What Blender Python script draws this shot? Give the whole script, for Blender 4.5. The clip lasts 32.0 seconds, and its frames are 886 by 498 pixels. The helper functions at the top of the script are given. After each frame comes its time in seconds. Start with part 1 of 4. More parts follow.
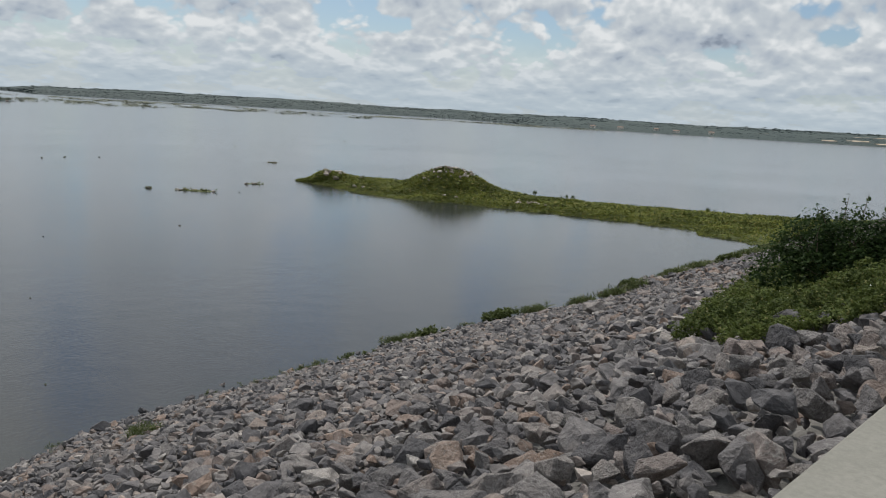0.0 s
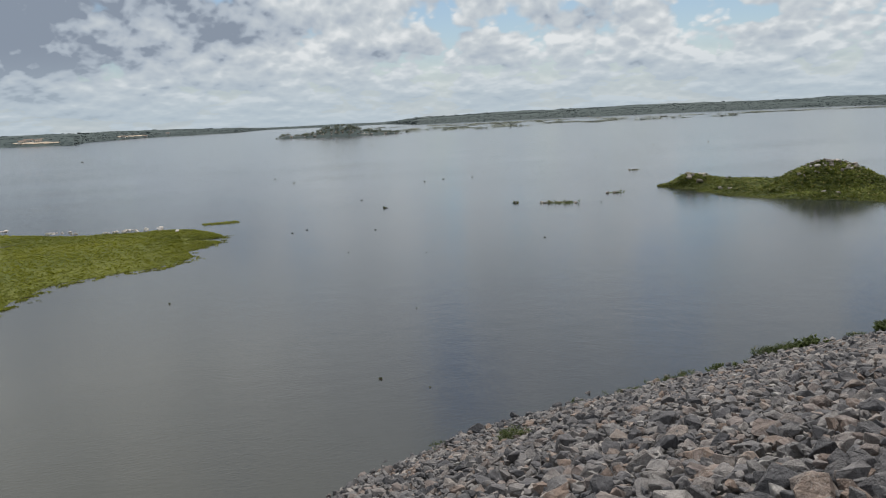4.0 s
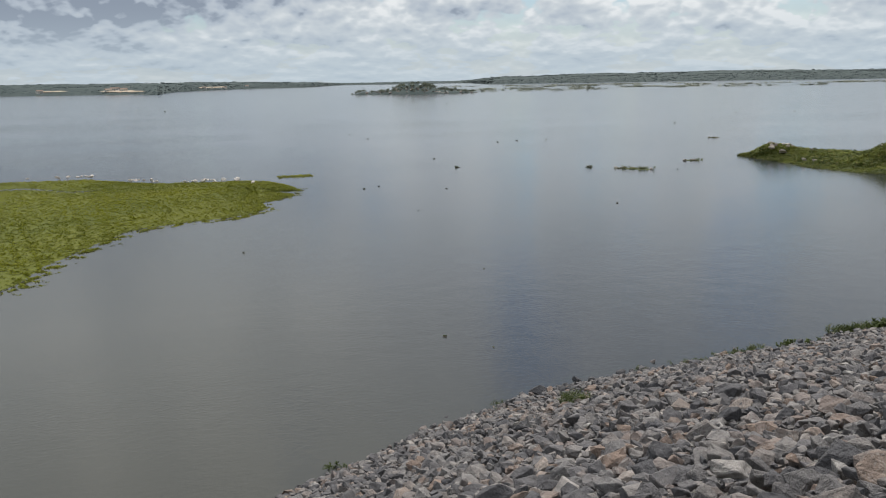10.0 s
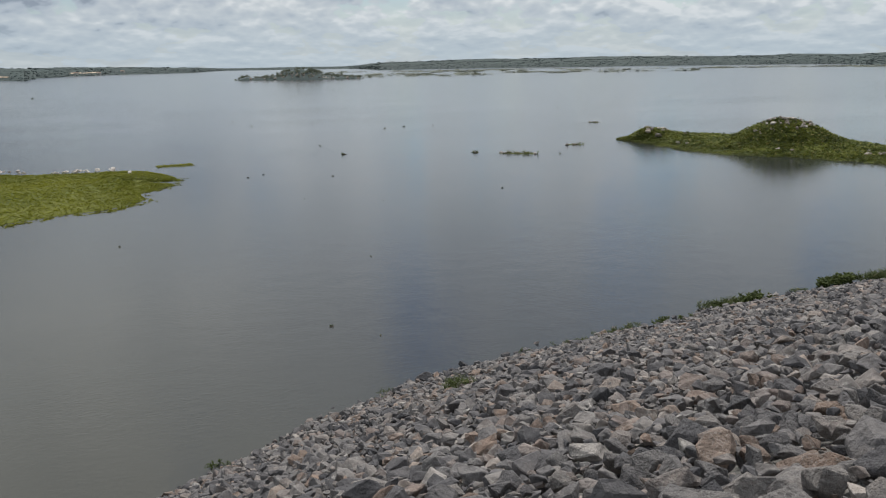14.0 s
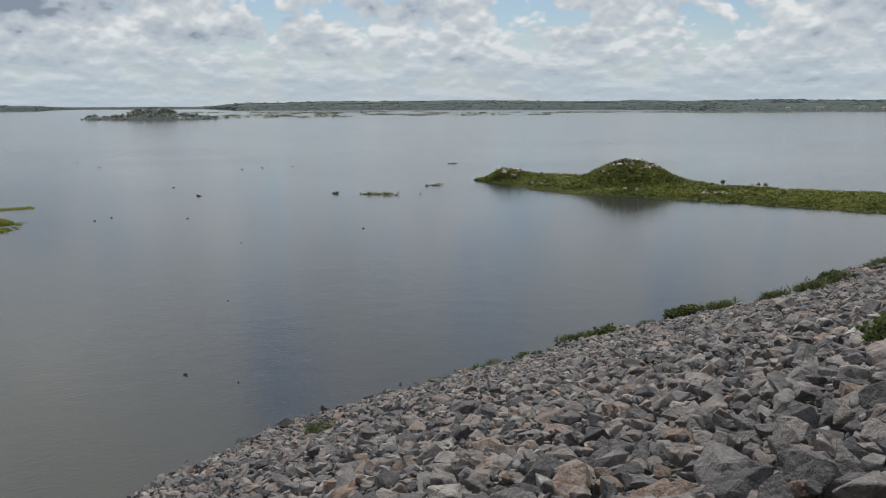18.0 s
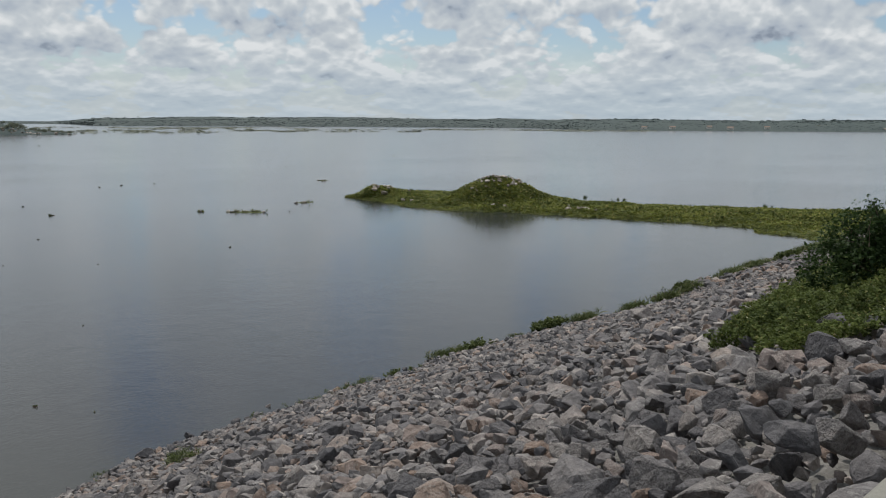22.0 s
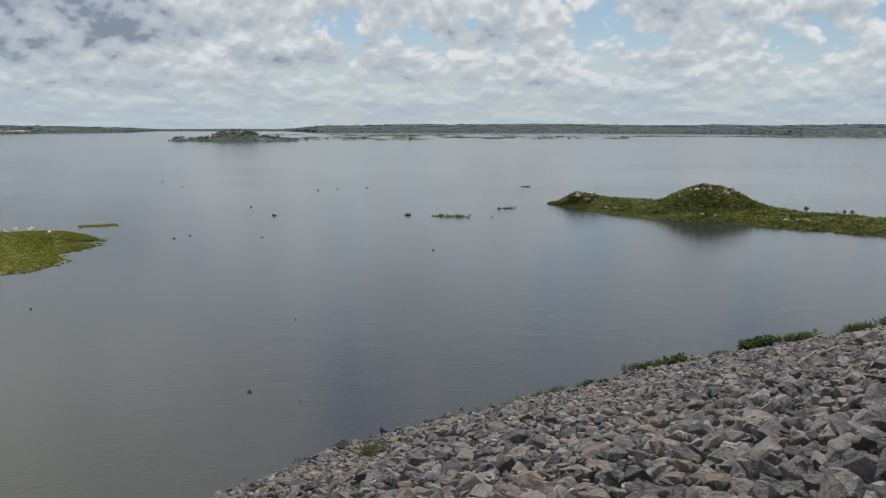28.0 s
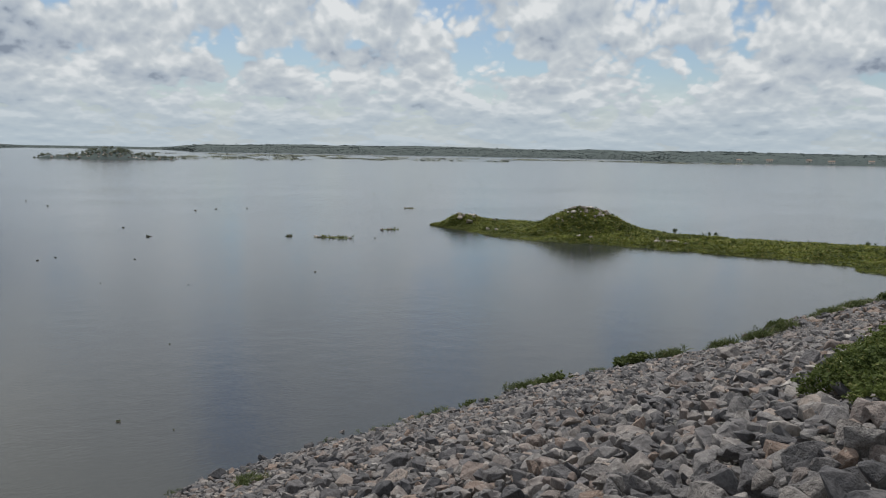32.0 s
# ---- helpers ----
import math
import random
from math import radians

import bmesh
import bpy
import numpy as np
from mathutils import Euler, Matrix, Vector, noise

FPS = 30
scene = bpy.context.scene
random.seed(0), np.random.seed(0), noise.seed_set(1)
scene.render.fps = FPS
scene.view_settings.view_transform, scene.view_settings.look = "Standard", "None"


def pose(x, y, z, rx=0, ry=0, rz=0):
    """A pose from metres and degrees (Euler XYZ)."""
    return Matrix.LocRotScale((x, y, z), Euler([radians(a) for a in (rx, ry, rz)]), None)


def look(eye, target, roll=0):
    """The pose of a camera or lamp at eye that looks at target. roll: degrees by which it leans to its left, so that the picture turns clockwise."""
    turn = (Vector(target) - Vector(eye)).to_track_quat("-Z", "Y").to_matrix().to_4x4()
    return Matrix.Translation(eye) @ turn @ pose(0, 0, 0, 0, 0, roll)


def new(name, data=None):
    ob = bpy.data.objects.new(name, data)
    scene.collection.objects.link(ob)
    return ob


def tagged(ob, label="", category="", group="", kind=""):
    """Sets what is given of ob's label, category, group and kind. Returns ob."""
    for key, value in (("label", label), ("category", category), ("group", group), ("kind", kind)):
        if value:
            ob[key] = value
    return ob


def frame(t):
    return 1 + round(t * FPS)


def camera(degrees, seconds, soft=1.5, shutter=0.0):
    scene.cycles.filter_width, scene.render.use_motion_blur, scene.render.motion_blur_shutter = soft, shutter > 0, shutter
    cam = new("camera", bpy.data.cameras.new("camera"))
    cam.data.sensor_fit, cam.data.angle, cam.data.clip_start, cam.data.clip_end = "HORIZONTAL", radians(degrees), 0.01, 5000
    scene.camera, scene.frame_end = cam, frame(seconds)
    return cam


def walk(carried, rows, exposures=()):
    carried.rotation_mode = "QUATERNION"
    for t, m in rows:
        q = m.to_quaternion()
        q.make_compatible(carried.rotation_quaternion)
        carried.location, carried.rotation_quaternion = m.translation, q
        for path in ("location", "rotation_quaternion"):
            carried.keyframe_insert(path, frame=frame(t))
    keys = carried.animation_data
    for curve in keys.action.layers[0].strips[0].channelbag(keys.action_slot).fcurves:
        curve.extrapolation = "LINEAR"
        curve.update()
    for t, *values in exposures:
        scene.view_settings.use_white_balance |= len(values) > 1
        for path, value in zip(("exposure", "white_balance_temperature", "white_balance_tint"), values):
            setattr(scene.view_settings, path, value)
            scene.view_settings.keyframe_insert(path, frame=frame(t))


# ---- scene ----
cam = camera(55.9, 32.0, 1.15)
PATH = [
    (0, (0.422, 0.614, 9.459), (1.9088, 1.9130, 9.1410), 3.42),
    (0.5, (0.444, 0.607, 9.460), (1.9771, 1.8512, 9.1420), 2.29),
    (1, (0.474, 0.613, 9.463), (2.0316, 1.8260, 9.1418), 0.87),
    (1.5, (0.483, 0.610, 9.457), (2.0447, 1.8169, 9.1346), 0.17),
    (2, (0.490, 0.614, 9.452), (2.0422, 1.8327, 9.1281), -0.32),
    (2.5, (0.500, 0.618, 9.457), (1.9099, 1.9994, 9.1365), -1.77),
    (3, (0.521, 0.646, 9.453), (1.7798, 2.1685, 9.1371), -2.73),
    (3.5, (0.573, 0.657, 9.455), (1.7005, 2.2787, 9.1395), -3.30),
    (4, (0.642, 0.633, 9.462), (1.4427, 2.4402, 9.1566), -2.64),
    (4.5, (0.691, 0.604, 9.467), (1.2728, 2.4901, 9.1431), -1.97),
    (6.5, (0.631, 0.593, 9.450), (1.1561, 2.4891, 9.0932), -0.38),
    (7, (0.629, 0.579, 9.447), (1.1613, 2.4725, 9.0833), -0.40),
    (7.5, (0.628, 0.570, 9.449), (1.2213, 2.4437, 9.0757), -0.29),
    (8, (0.630, 0.567, 9.448), (1.2482, 2.4321, 9.0719), -0.47),
    (8.5, (0.636, 0.568, 9.451), (1.2833, 2.4221, 9.0731), -0.77),
    (9, (0.635, 0.575, 9.450), (1.2926, 2.4256, 9.0715), -1.09),
    (9.5, (0.633, 0.583, 9.447), (1.2800, 2.4362, 9.0629), -1.09),
    (10, (0.642, 0.587, 9.445), (1.2800, 2.4416, 9.0517), -0.99),
    (10.5, (0.657, 0.586, 9.442), (1.2854, 2.4422, 9.0400), -1.00),
    (11, (0.670, 0.581, 9.439), (1.2924, 2.4371, 9.0319), -1.10),
    (11.5, (0.696, 0.575, 9.439), (1.3062, 2.4347, 9.0278), -1.18),
    (12, (0.714, 0.582, 9.442), (1.3608, 2.4277, 9.0243), -1.29),
    (12.5, (0.750, 0.570, 9.454), (1.6370, 2.3097, 9.0230), -0.11),
    (13, (0.798, 0.566, 9.474), (1.7052, 2.2944, 9.0388), -0.49),
    (13.5, (0.852, 0.560, 9.486), (1.7226, 2.3085, 9.0557), -0.98),
    (15.5, (1.002, 0.638, 9.439), (1.9563, 2.3456, 9.0219), 0.03),
    (16, (1.009, 0.643, 9.434), (2.0204, 2.3203, 9.0275), 0.27),
    (16.5, (1.021, 0.651, 9.432), (2.0638, 2.3146, 9.0496), 0.01),
    (17, (1.035, 0.659, 9.426), (2.1238, 2.2971, 9.0634), 0.09),
    (17.5, (1.051, 0.669, 9.420), (2.1845, 2.2796, 9.0731), -0.10),
    (18, (1.057, 0.675, 9.416), (2.2205, 2.2672, 9.0790), -0.22),
    (18.5, (1.059, 0.677, 9.418), (2.2511, 2.2478, 9.0802), -0.29),
    (19, (1.062, 0.675, 9.419), (2.2769, 2.2263, 9.0777), -0.22),
    (19.5, (1.063, 0.669, 9.421), (2.2971, 2.2055, 9.0779), -0.19),
    (20, (1.066, 0.665, 9.424), (2.3112, 2.1919, 9.0788), -0.20),
    (20.5, (1.077, 0.657, 9.423), (2.3285, 2.1793, 9.0829), -0.19),
    (21, (1.101, 0.647, 9.418), (2.3564, 2.1687, 9.0908), -0.23),
    (21.5, (1.135, 0.652, 9.414), (2.4260, 2.1469, 9.0987), -0.21),
    (22, (1.176, 0.660, 9.416), (2.5747, 2.0578, 9.1188), 0.25),
    (22.5, (1.241, 0.681, 9.413), (2.7257, 1.9897, 9.1260), 0.79),
    (23, (1.307, 0.721, 9.409), (2.8096, 2.0108, 9.1265), 0.97),
    (23.5, (1.327, 0.672, 9.421), (2.7783, 2.0188, 9.1398), 0.77),
    (24, (1.331, 0.649, 9.431), (2.6690, 2.1074, 9.1459), 0.35),
    (24.5, (1.315, 0.642, 9.439), (2.5470, 2.1911, 9.1543), -0.16),
    (25, (1.284, 0.630, 9.441), (2.4358, 2.2409, 9.1615), -0.43),
    (25.5, (1.253, 0.624, 9.443), (2.3666, 2.2616, 9.1618), -0.36),
    (26, (1.247, 0.623, 9.445), (2.3223, 2.2858, 9.1636), -0.33),
    (26.5, (1.275, 0.632, 9.436), (2.3157, 2.3173, 9.1616), -0.33),
    (28.5, (1.565, 0.770, 9.344), (2.5854, 2.4657, 9.0565), 0.12),
    (29, (1.595, 0.778, 9.333), (2.7052, 2.4163, 9.0451), 0.51),
    (29.5, (1.630, 0.787, 9.327), (2.8295, 2.3612, 9.0406), 0.78),
    (30, (1.657, 0.798, 9.320), (2.9188, 2.3234, 9.0323), 0.91),
    (30.5, (1.664, 0.799, 9.319), (2.9331, 2.3191, 9.0402), 0.99),
    (31, (1.654, 0.797, 9.329), (2.9247, 2.3189, 9.0686), 0.91),
    (31.5, (1.636, 0.796, 9.330), (2.9125, 2.3157, 9.0874), 0.96),
    (32, (1.621, 0.799, 9.337), (2.8726, 2.3416, 9.1073), 0.96),
]
walk(cam, [(t, look(eye, target, roll)) for t, eye, target, roll in PATH],
     [(0, 0.0), (4.5, 0.05), (6.5, 0.12), (12, 0.14), (13, 0.05), (16, 0.02), (22, -0.03), (32, -0.03)])

# ---- sky, sun ----
SUN_AZ, SUN_EL = radians(58), radians(56)  # azimuth from +x towards +y
sun_dir = Vector((math.cos(SUN_AZ) * math.cos(SUN_EL), math.sin(SUN_AZ) * math.cos(SUN_EL), math.sin(SUN_EL)))
sun = new("sun", bpy.data.lights.new("sun", "SUN"))
sun.data.energy, sun.data.angle, sun.data.color = 3.1, radians(3), (1.0, 0.96, 0.9)
sun.matrix_world = look(sun_dir * 50, (0, 0, 0))


class Nodes:
    """Short forms for building a node tree."""

    def __init__(self, tree):
        self.tree = tree
        tree.nodes.clear()

    def add(self, kind, **values):
        n = self.tree.nodes.new(kind)
        for k, v in values.items():
            if k.startswith("i_"):
                n.inputs[k[2:].replace("_", " ")].default_value = v
        return n

    def link(self, a, b):
        self.tree.links.new(a, b)

    def feed(self, socket, value):
        if isinstance(value, bpy.types.NodeSocket):
            self.link(value, socket)
        else:
            socket.default_value = value

    def math(self, op, a, b=0.0, c=0.0, clamp=False):
        n = self.tree.nodes.new("ShaderNodeMath")
        n.operation, n.use_clamp = op, clamp
        for s, v in zip(n.inputs, (a, b, c)):
            self.feed(s, v)
        return n.outputs[0]

    def vec(self, op, a, b=(0, 0, 0)):
        n = self.tree.nodes.new("ShaderNodeVectorMath")
        n.operation = op
        self.feed(n.inputs[0], a)
        self.feed(n.inputs[1], b)
        return n.outputs["Value"] if op in ("LENGTH", "DISTANCE", "DOT_PRODUCT") else n.outputs["Vector"]

    def xyz(self, x, y, z):
        n = self.tree.nodes.new("ShaderNodeCombineXYZ")
        for s, v in zip(n.inputs, (x, y, z)):
            self.feed(s, v)
        return n.outputs[0]

    def step(self, v, lo, hi, a=0.0, b=1.0):
        n = self.tree.nodes.new("ShaderNodeMapRange")
        n.interpolation_type = "SMOOTHSTEP"
        for s, x in zip(n.inputs, (v, lo, hi, a, b)):
            self.feed(s, x)
        return n.outputs[0]

    def noise(self, vector, scale, detail=4.0, rough=0.55, distort=0.0):
        n = self.tree.nodes.new("ShaderNodeTexNoise")
        self.feed(n.inputs["Vector"], vector)
        n.inputs["Scale"].default_value, n.inputs["Detail"].default_value = scale, detail
        n.inputs["Roughness"].default_value, n.inputs["Distortion"].default_value = rough, distort
        return n.outputs["Fac"]

    def mix(self, fac, a, b, blend="MIX"):
        n = self.tree.nodes.new("ShaderNodeMix")
        n.data_type, n.blend_type = "RGBA", blend
        self.feed(n.inputs[0], fac)
        for s, v in zip((n.inputs[6], n.inputs[7]), (a, b)):
            self.feed(s, (*v, 1.0) if isinstance(v, tuple) and len(v) == 3 else v)
        return n.outputs[2]

    def ramp(self, fac, *stops):
        n = self.tree.nodes.new("ShaderNodeValToRGB")
        self.feed(n.inputs[0], fac)
        e = n.color_ramp.elements
        while len(e) < len(stops):
            e.new(0.5)
        for el, (at, col) in zip(e, stops):
            el.position, el.color = at, (*col, 1.0)
        return n.outputs[0]


# Openings of blue between the clouds and the heavy grey clouds: direction, reach.
BLUE = [((0.41, 0.905, 0.112), 0.085), ((0.702, 0.706, 0.099), 0.055), ((0.55, 0.826, 0.125), 0.06),
        ((0.953, 0.285, 0.105), 0.045), ((0.936, 0.326, 0.135), 0.05), ((0.47, 0.88, 0.105), 0.05)]
GREY = [((-0.10, 0.985, 0.125), 0.36), ((0.18, 0.978, 0.118), 0.12), ((-0.4, 0.91, 0.12), 0.3)]
WHITE = [((0.53, 0.84, 0.092), 0.06), ((0.262, 0.962, 0.076), 0.05), ((0.632, 0.772, 0.075), 0.06), ((0.93, 0.352, 0.105), 0.06), ((0.75, 0.66, 0.075), 0.05)]

HIGH_WHITE = [((0.21, 0.968, 0.139), 0.045), ((0.20, 0.95, 0.24), 0.10), ((-0.13, 0.952, 0.272), 0.11), ((0.486, 0.812, 0.327), 0.06), ((0.195, 0.883, 0.428), 0.08), ((0.33, 0.91, 0.26), 0.07)]
DEEP_BLUE = [((0.412, 0.845, 0.342), 0.06), ((0.13, 0.885, 0.445), 0.05)]
HIGH_BLUE = [((0.56, 0.775, 0.30), 0.075), ((0.625, 0.73, 0.282), 0.07), ((0.69, 0.68, 0.262), 0.06), ((0.40, 0.82, 0.42), 0.12), ((0.62, 0.70, 0.38), 0.16)]


def build_world():
    world = bpy.data.worlds.new("cloudy_sky")
    scene.world = world
    world.use_nodes = True
    n = Nodes(world.node_tree)
    way = n.add("ShaderNodeTexCoord").outputs["Generated"]
    parts = n.add("ShaderNodeSeparateXYZ")
    n.link(way, parts.inputs[0])
    x, y, z = parts.outputs
    el = n.math("MAXIMUM", z, 0.0)
    low = n.math("LOGARITHM", n.math("ADD", el, 0.04), math.e)

    def field(lift):
        lz = n.math("MULTIPLY", n.math("ADD", low, lift), 1.9)
        at = n.xyz(n.math("MULTIPLY", x, 10.0), n.math("MULTIPLY", y, 10.0), n.math("MULTIPLY", lz, 1.1))
        big = n.noise(at, 0.9, 2.0, 0.5)
        bent = n.tree.nodes.new("ShaderNodeTexNoise")
        n.link(at, bent.inputs["Vector"])
        bent.inputs["Scale"].default_value, bent.inputs["Detail"].default_value = 3.0, 4.0
        at = n.vec("ADD", at, n.vec("MULTIPLY", n.vec("SUBTRACT", bent.outputs["Color"], (0.5, 0.5, 0.5)), (0.26, 0.26, 0.26)))
        total = n.math("MULTIPLY", big, 0.62)
        for scale, weight in ((1.7, 0.30), (4.1, 0.2), (9.5, 0.11)):
            v = n.tree.nodes.new("ShaderNodeTexVoronoi")
            v.feature = "SMOOTH_F1"
            n.link(at, v.inputs["Vector"])
            v.inputs["Scale"].default_value, v.inputs["Smoothness"].default_value = scale, 0.35
            total = n.math("ADD", total, n.math("MULTIPLY", n.math("SUBTRACT", 1.0, v.outputs["Distance"]), weight))
        return total

    def blobs(spots, flat=2.6):
        total = None
        for place, reach in spots:
            off = n.vec("MULTIPLY", n.vec("SUBTRACT", way, place), (1.0, 1.0, flat))
            one = n.step(n.vec("LENGTH", off), 0.0, reach, 1.0, 0.0)
            total = one if total is None else n.math("MAXIMUM", total, one)
        return total

    here, above = field(0.0), field(0.085)
    blue, grey, white = n.math("MAXIMUM", blobs(BLUE), n.math("MAXIMUM", n.math("MULTIPLY", blobs(HIGH_BLUE, 1.0), 0.5), n.math("MULTIPLY", blobs(DEEP_BLUE, 1.0), 2.4))), blobs(GREY), n.math("MAXIMUM", blobs(WHITE), n.math("MULTIPLY", blobs(HIGH_WHITE, 1.0), 1.6))
    dense = n.math("SUBTRACT", here, n.math("MULTIPLY", blue, 0.20))
    dense = n.math("ADD", dense, n.math("ADD", n.math("MULTIPLY", grey, 0.16), n.math("MULTIPLY", white, 0.07)))
    dense = n.math("ADD", dense, n.step(el, 0.14, 0.25, 0.02, 0.06))
    cover = n.step(dense, 0.47, 0.58)
    cover = n.math("MAXIMUM", cover, n.step(el, 0.10, 0.02, 0.0, 0.85))
    lit = n.math("ADD", n.math("MULTIPLY", n.math("SUBTRACT", here, above), 2.9), 0.6)
    lit = n.math("SUBTRACT", lit, n.math("MULTIPLY", n.math("SUBTRACT", here, 0.66), 0.9))
    lit = n.math("ADD", n.math("SUBTRACT", lit, n.math("MULTIPLY", grey, 1.0)), n.math("MULTIPLY", white, 0.15), clamp=True)
    tone = n.ramp(lit, (0.0, (0.24, 0.285, 0.355)), (0.2, (0.39, 0.445, 0.515)), (0.7, (0.55, 0.595, 0.63)), (1.0, (0.74, 0.765, 0.78)))
    haze = n.step(el, 0.0, 0.10, 0.75, 0.0)
    tone = n.mix(haze, tone, (0.43, 0.515, 0.58))
    sky = n.add("ShaderNodeTexSky")
    sky.sky_type, sky.sun_disc = "NISHITA", False
    sky.dust_density, sky.ozone_density = 0.6, 3.5
    sky.sun_elevation, sky.sun_rotation = SUN_EL, math.pi / 2 - SUN_AZ
    clear = n.add("ShaderNodeBackground", i_Strength=0.08)
    n.link(sky.outputs[0], clear.inputs[0])
    cloud = n.add("ShaderNodeBackground", i_Strength=1.0)
    n.link(tone, cloud.inputs[0])
    both = n.add("ShaderNodeMixShader")
    n.link(cover, both.inputs[0])
    n.link(clear.outputs[0], both.inputs[1])
    n.link(cloud.outputs[0], both.inputs[2])
    n.link(both.outputs[0], n.add("ShaderNodeOutputWorld").inputs[0])


build_world()


# ---- materials ----
def material(name, build, roughness=0.8, bump=0.0, bump_scale=20.0, bump_far=0.02, gloss=0.3):
    """build(n, place) returns the colour socket; bump is the height of the fine relief."""
    m = bpy.data.materials.new(name)
    m.use_nodes = True
    n = Nodes(m.node_tree)
    place = n.add("ShaderNodeTexCoord").outputs["Object"]
    p = n.add("ShaderNodeBsdfPrincipled", i_Roughness=roughness)
    p.inputs["Specular IOR Level"].default_value = gloss
    n.feed(p.inputs["Base Color"], build(n, place))
    if bump:
        b = n.add("ShaderNodeBump", i_Strength=bump, i_Distance=bump_far)
        n.link(n.noise(place, bump_scale, 6.0, 0.6), b.inputs["Height"])
        n.link(b.outputs[0], p.inputs["Normal"])
    n.link(p.outputs[0], n.add("ShaderNodeOutputMaterial").inputs[0])
    return m


def island_random(n):
    return n.add("ShaderNodeNewGeometry").outputs["Random Per Island"]


def stone_colour(n, place, rnd):
    tone = n.ramp(rnd, (0.0, (0.086, 0.084, 0.090)), (0.25, (0.130, 0.123, 0.127)), (0.5, (0.175, 0.164, 0.163)), (0.7, (0.23, 0.21, 0.20)),
                  (0.84, (0.195, 0.162, 0.150)), (0.94, (0.22, 0.160, 0.128)), (1.0, (0.36, 0.34, 0.325)))
    stain = n.ramp(n.noise(place, 5.0, 6.0, 0.62), (0.28, (0.55, 0.53, 0.52)), (0.5, (1, 1, 1)), (0.72, (1.3, 1.26, 1.2)))
    grain = n.ramp(n.noise(place, 30.0, 6.0, 0.75), (0.32, (0.74, 0.74, 0.74)), (0.68, (1.22, 1.22, 1.22)))
    vein = n.step(n.math("ABSOLUTE", n.math("SUBTRACT", n.noise(place, 5.5, 7.0, 0.6, 0.6), 0.5)), 0.0, 0.018, 0.45, 0.0)
    col = n.mix(1.0, n.mix(1.0, tone, stain, "MULTIPLY"), grain, "MULTIPLY")
    return n.mix(n.math("MULTIPLY", vein, n.step(rnd, 0.3, 0.5)), col, (0.36, 0.35, 0.33))


ROCK = material("grey_riprap_stone", lambda n, p: stone_colour(n, p, island_random(n)), 0.92, 0.9, 11.0, 0.05)
ROCK_PIECE = material("grey_riprap_piece", lambda n, p: stone_colour(n, n.vec("ADD", p, (3.1, 1.7, 0.4)), n.add("ShaderNodeObjectInfo").outputs["Random"]), 0.92, 0.9, 11.0, 0.05)
PALE_ROCK = material("pale_boulder_stone", lambda n, p: n.mix(1.0, n.ramp(island_random(n), (0.0, (0.21, 0.18, 0.16)), (0.6, (0.38, 0.33, 0.29)), (1.0, (0.60, 0.54, 0.50))),
                     n.ramp(n.noise(p, 2.0, 5.0), (0.3, (0.6, 0.58, 0.55)), (0.7, (1.1, 1.1, 1.1))), "MULTIPLY"), 0.9, 0.4, 5.0, 0.1)
WHITE_ROCK = material("whitish_stone", lambda n, p: n.ramp(n.noise(p, 1.5, 5.0), (0.3, (0.42, 0.36, 0.33)), (0.7, (0.78, 0.72, 0.68))), 0.9, 0.4, 5.0, 0.1)
DIRT = material("dark_gravel_fill", lambda n, p: n.ramp(n.noise(p, 6.0, 6.0, 0.7), (0.3, (0.09, 0.088, 0.083)), (0.7, (0.21, 0.20, 0.185))), 0.95, 0.8, 9.0, 0.08)
CONCRETE = material("weathered_concrete", lambda n, p: n.mix(1.0, n.ramp(n.noise(p, 1.3, 5.0, 0.6), (0.3, (0.20, 0.195, 0.168)), (0.7, (0.275, 0.265, 0.235))),
                    n.ramp(n.noise(p, 45.0, 4.0, 0.7), (0.3, (0.85, 0.85, 0.85)), (0.7, (1.08, 1.08, 1.08))), "MULTIPLY"), 0.85, 0.25, 60.0, 0.01)
ASPHALT = material("worn_asphalt", lambda n, p: n.ramp(n.noise(p, 25.0, 6.0, 0.7), (0.3, (0.035, 0.035, 0.036)), (0.7, (0.075, 0.074, 0.07))), 0.9, 0.5, 90.0, 0.01)
# Dry scrub with bare soil; its blue cast is distance haze painted in.
HILL = material("hazed_dry_scrub_ground", lambda n, p: n.mix(n.step(n.noise(p, 0.012, 6.0, 0.6), 0.68, 0.74), n.ramp(n.noise(p, 0.03, 7.0, 0.65), (0.3, (0.040, 0.058, 0.058)), (0.7, (0.060, 0.080, 0.074))),
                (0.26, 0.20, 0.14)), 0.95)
SAND = material("bare_pale_earth", lambda n, p: n.ramp(n.noise(p, 0.05, 6.0, 0.6), (0.3, (0.36, 0.27, 0.19)), (0.7, (0.58, 0.49, 0.38))), 0.95)
MUD = material("wet_bank_soil", lambda n, p: n.ramp(n.noise(p, 0.8, 6.0, 0.65), (0.3, (0.050, 0.062, 0.020)), (0.7, (0.095, 0.110, 0.030))), 0.9, 0.5, 3.0, 0.1)
MARSH_SOIL = material("green_marsh_mat", lambda n, p: n.mix(n.step(n.noise(p, 0.12, 4.0, 0.6), 0.35, 0.65), n.ramp(n.noise(p, 2.5, 6.0, 0.7), (0.3, (0.065, 0.080, 0.010)), (0.7, (0.115, 0.130, 0.015))),
                      n.ramp(n.noise(p, 2.5, 6.0, 0.7), (0.3, (0.085, 0.097, 0.012)), (0.7, (0.16, 0.165, 0.02)))), 0.9, 0.6, 4.0, 0.08)
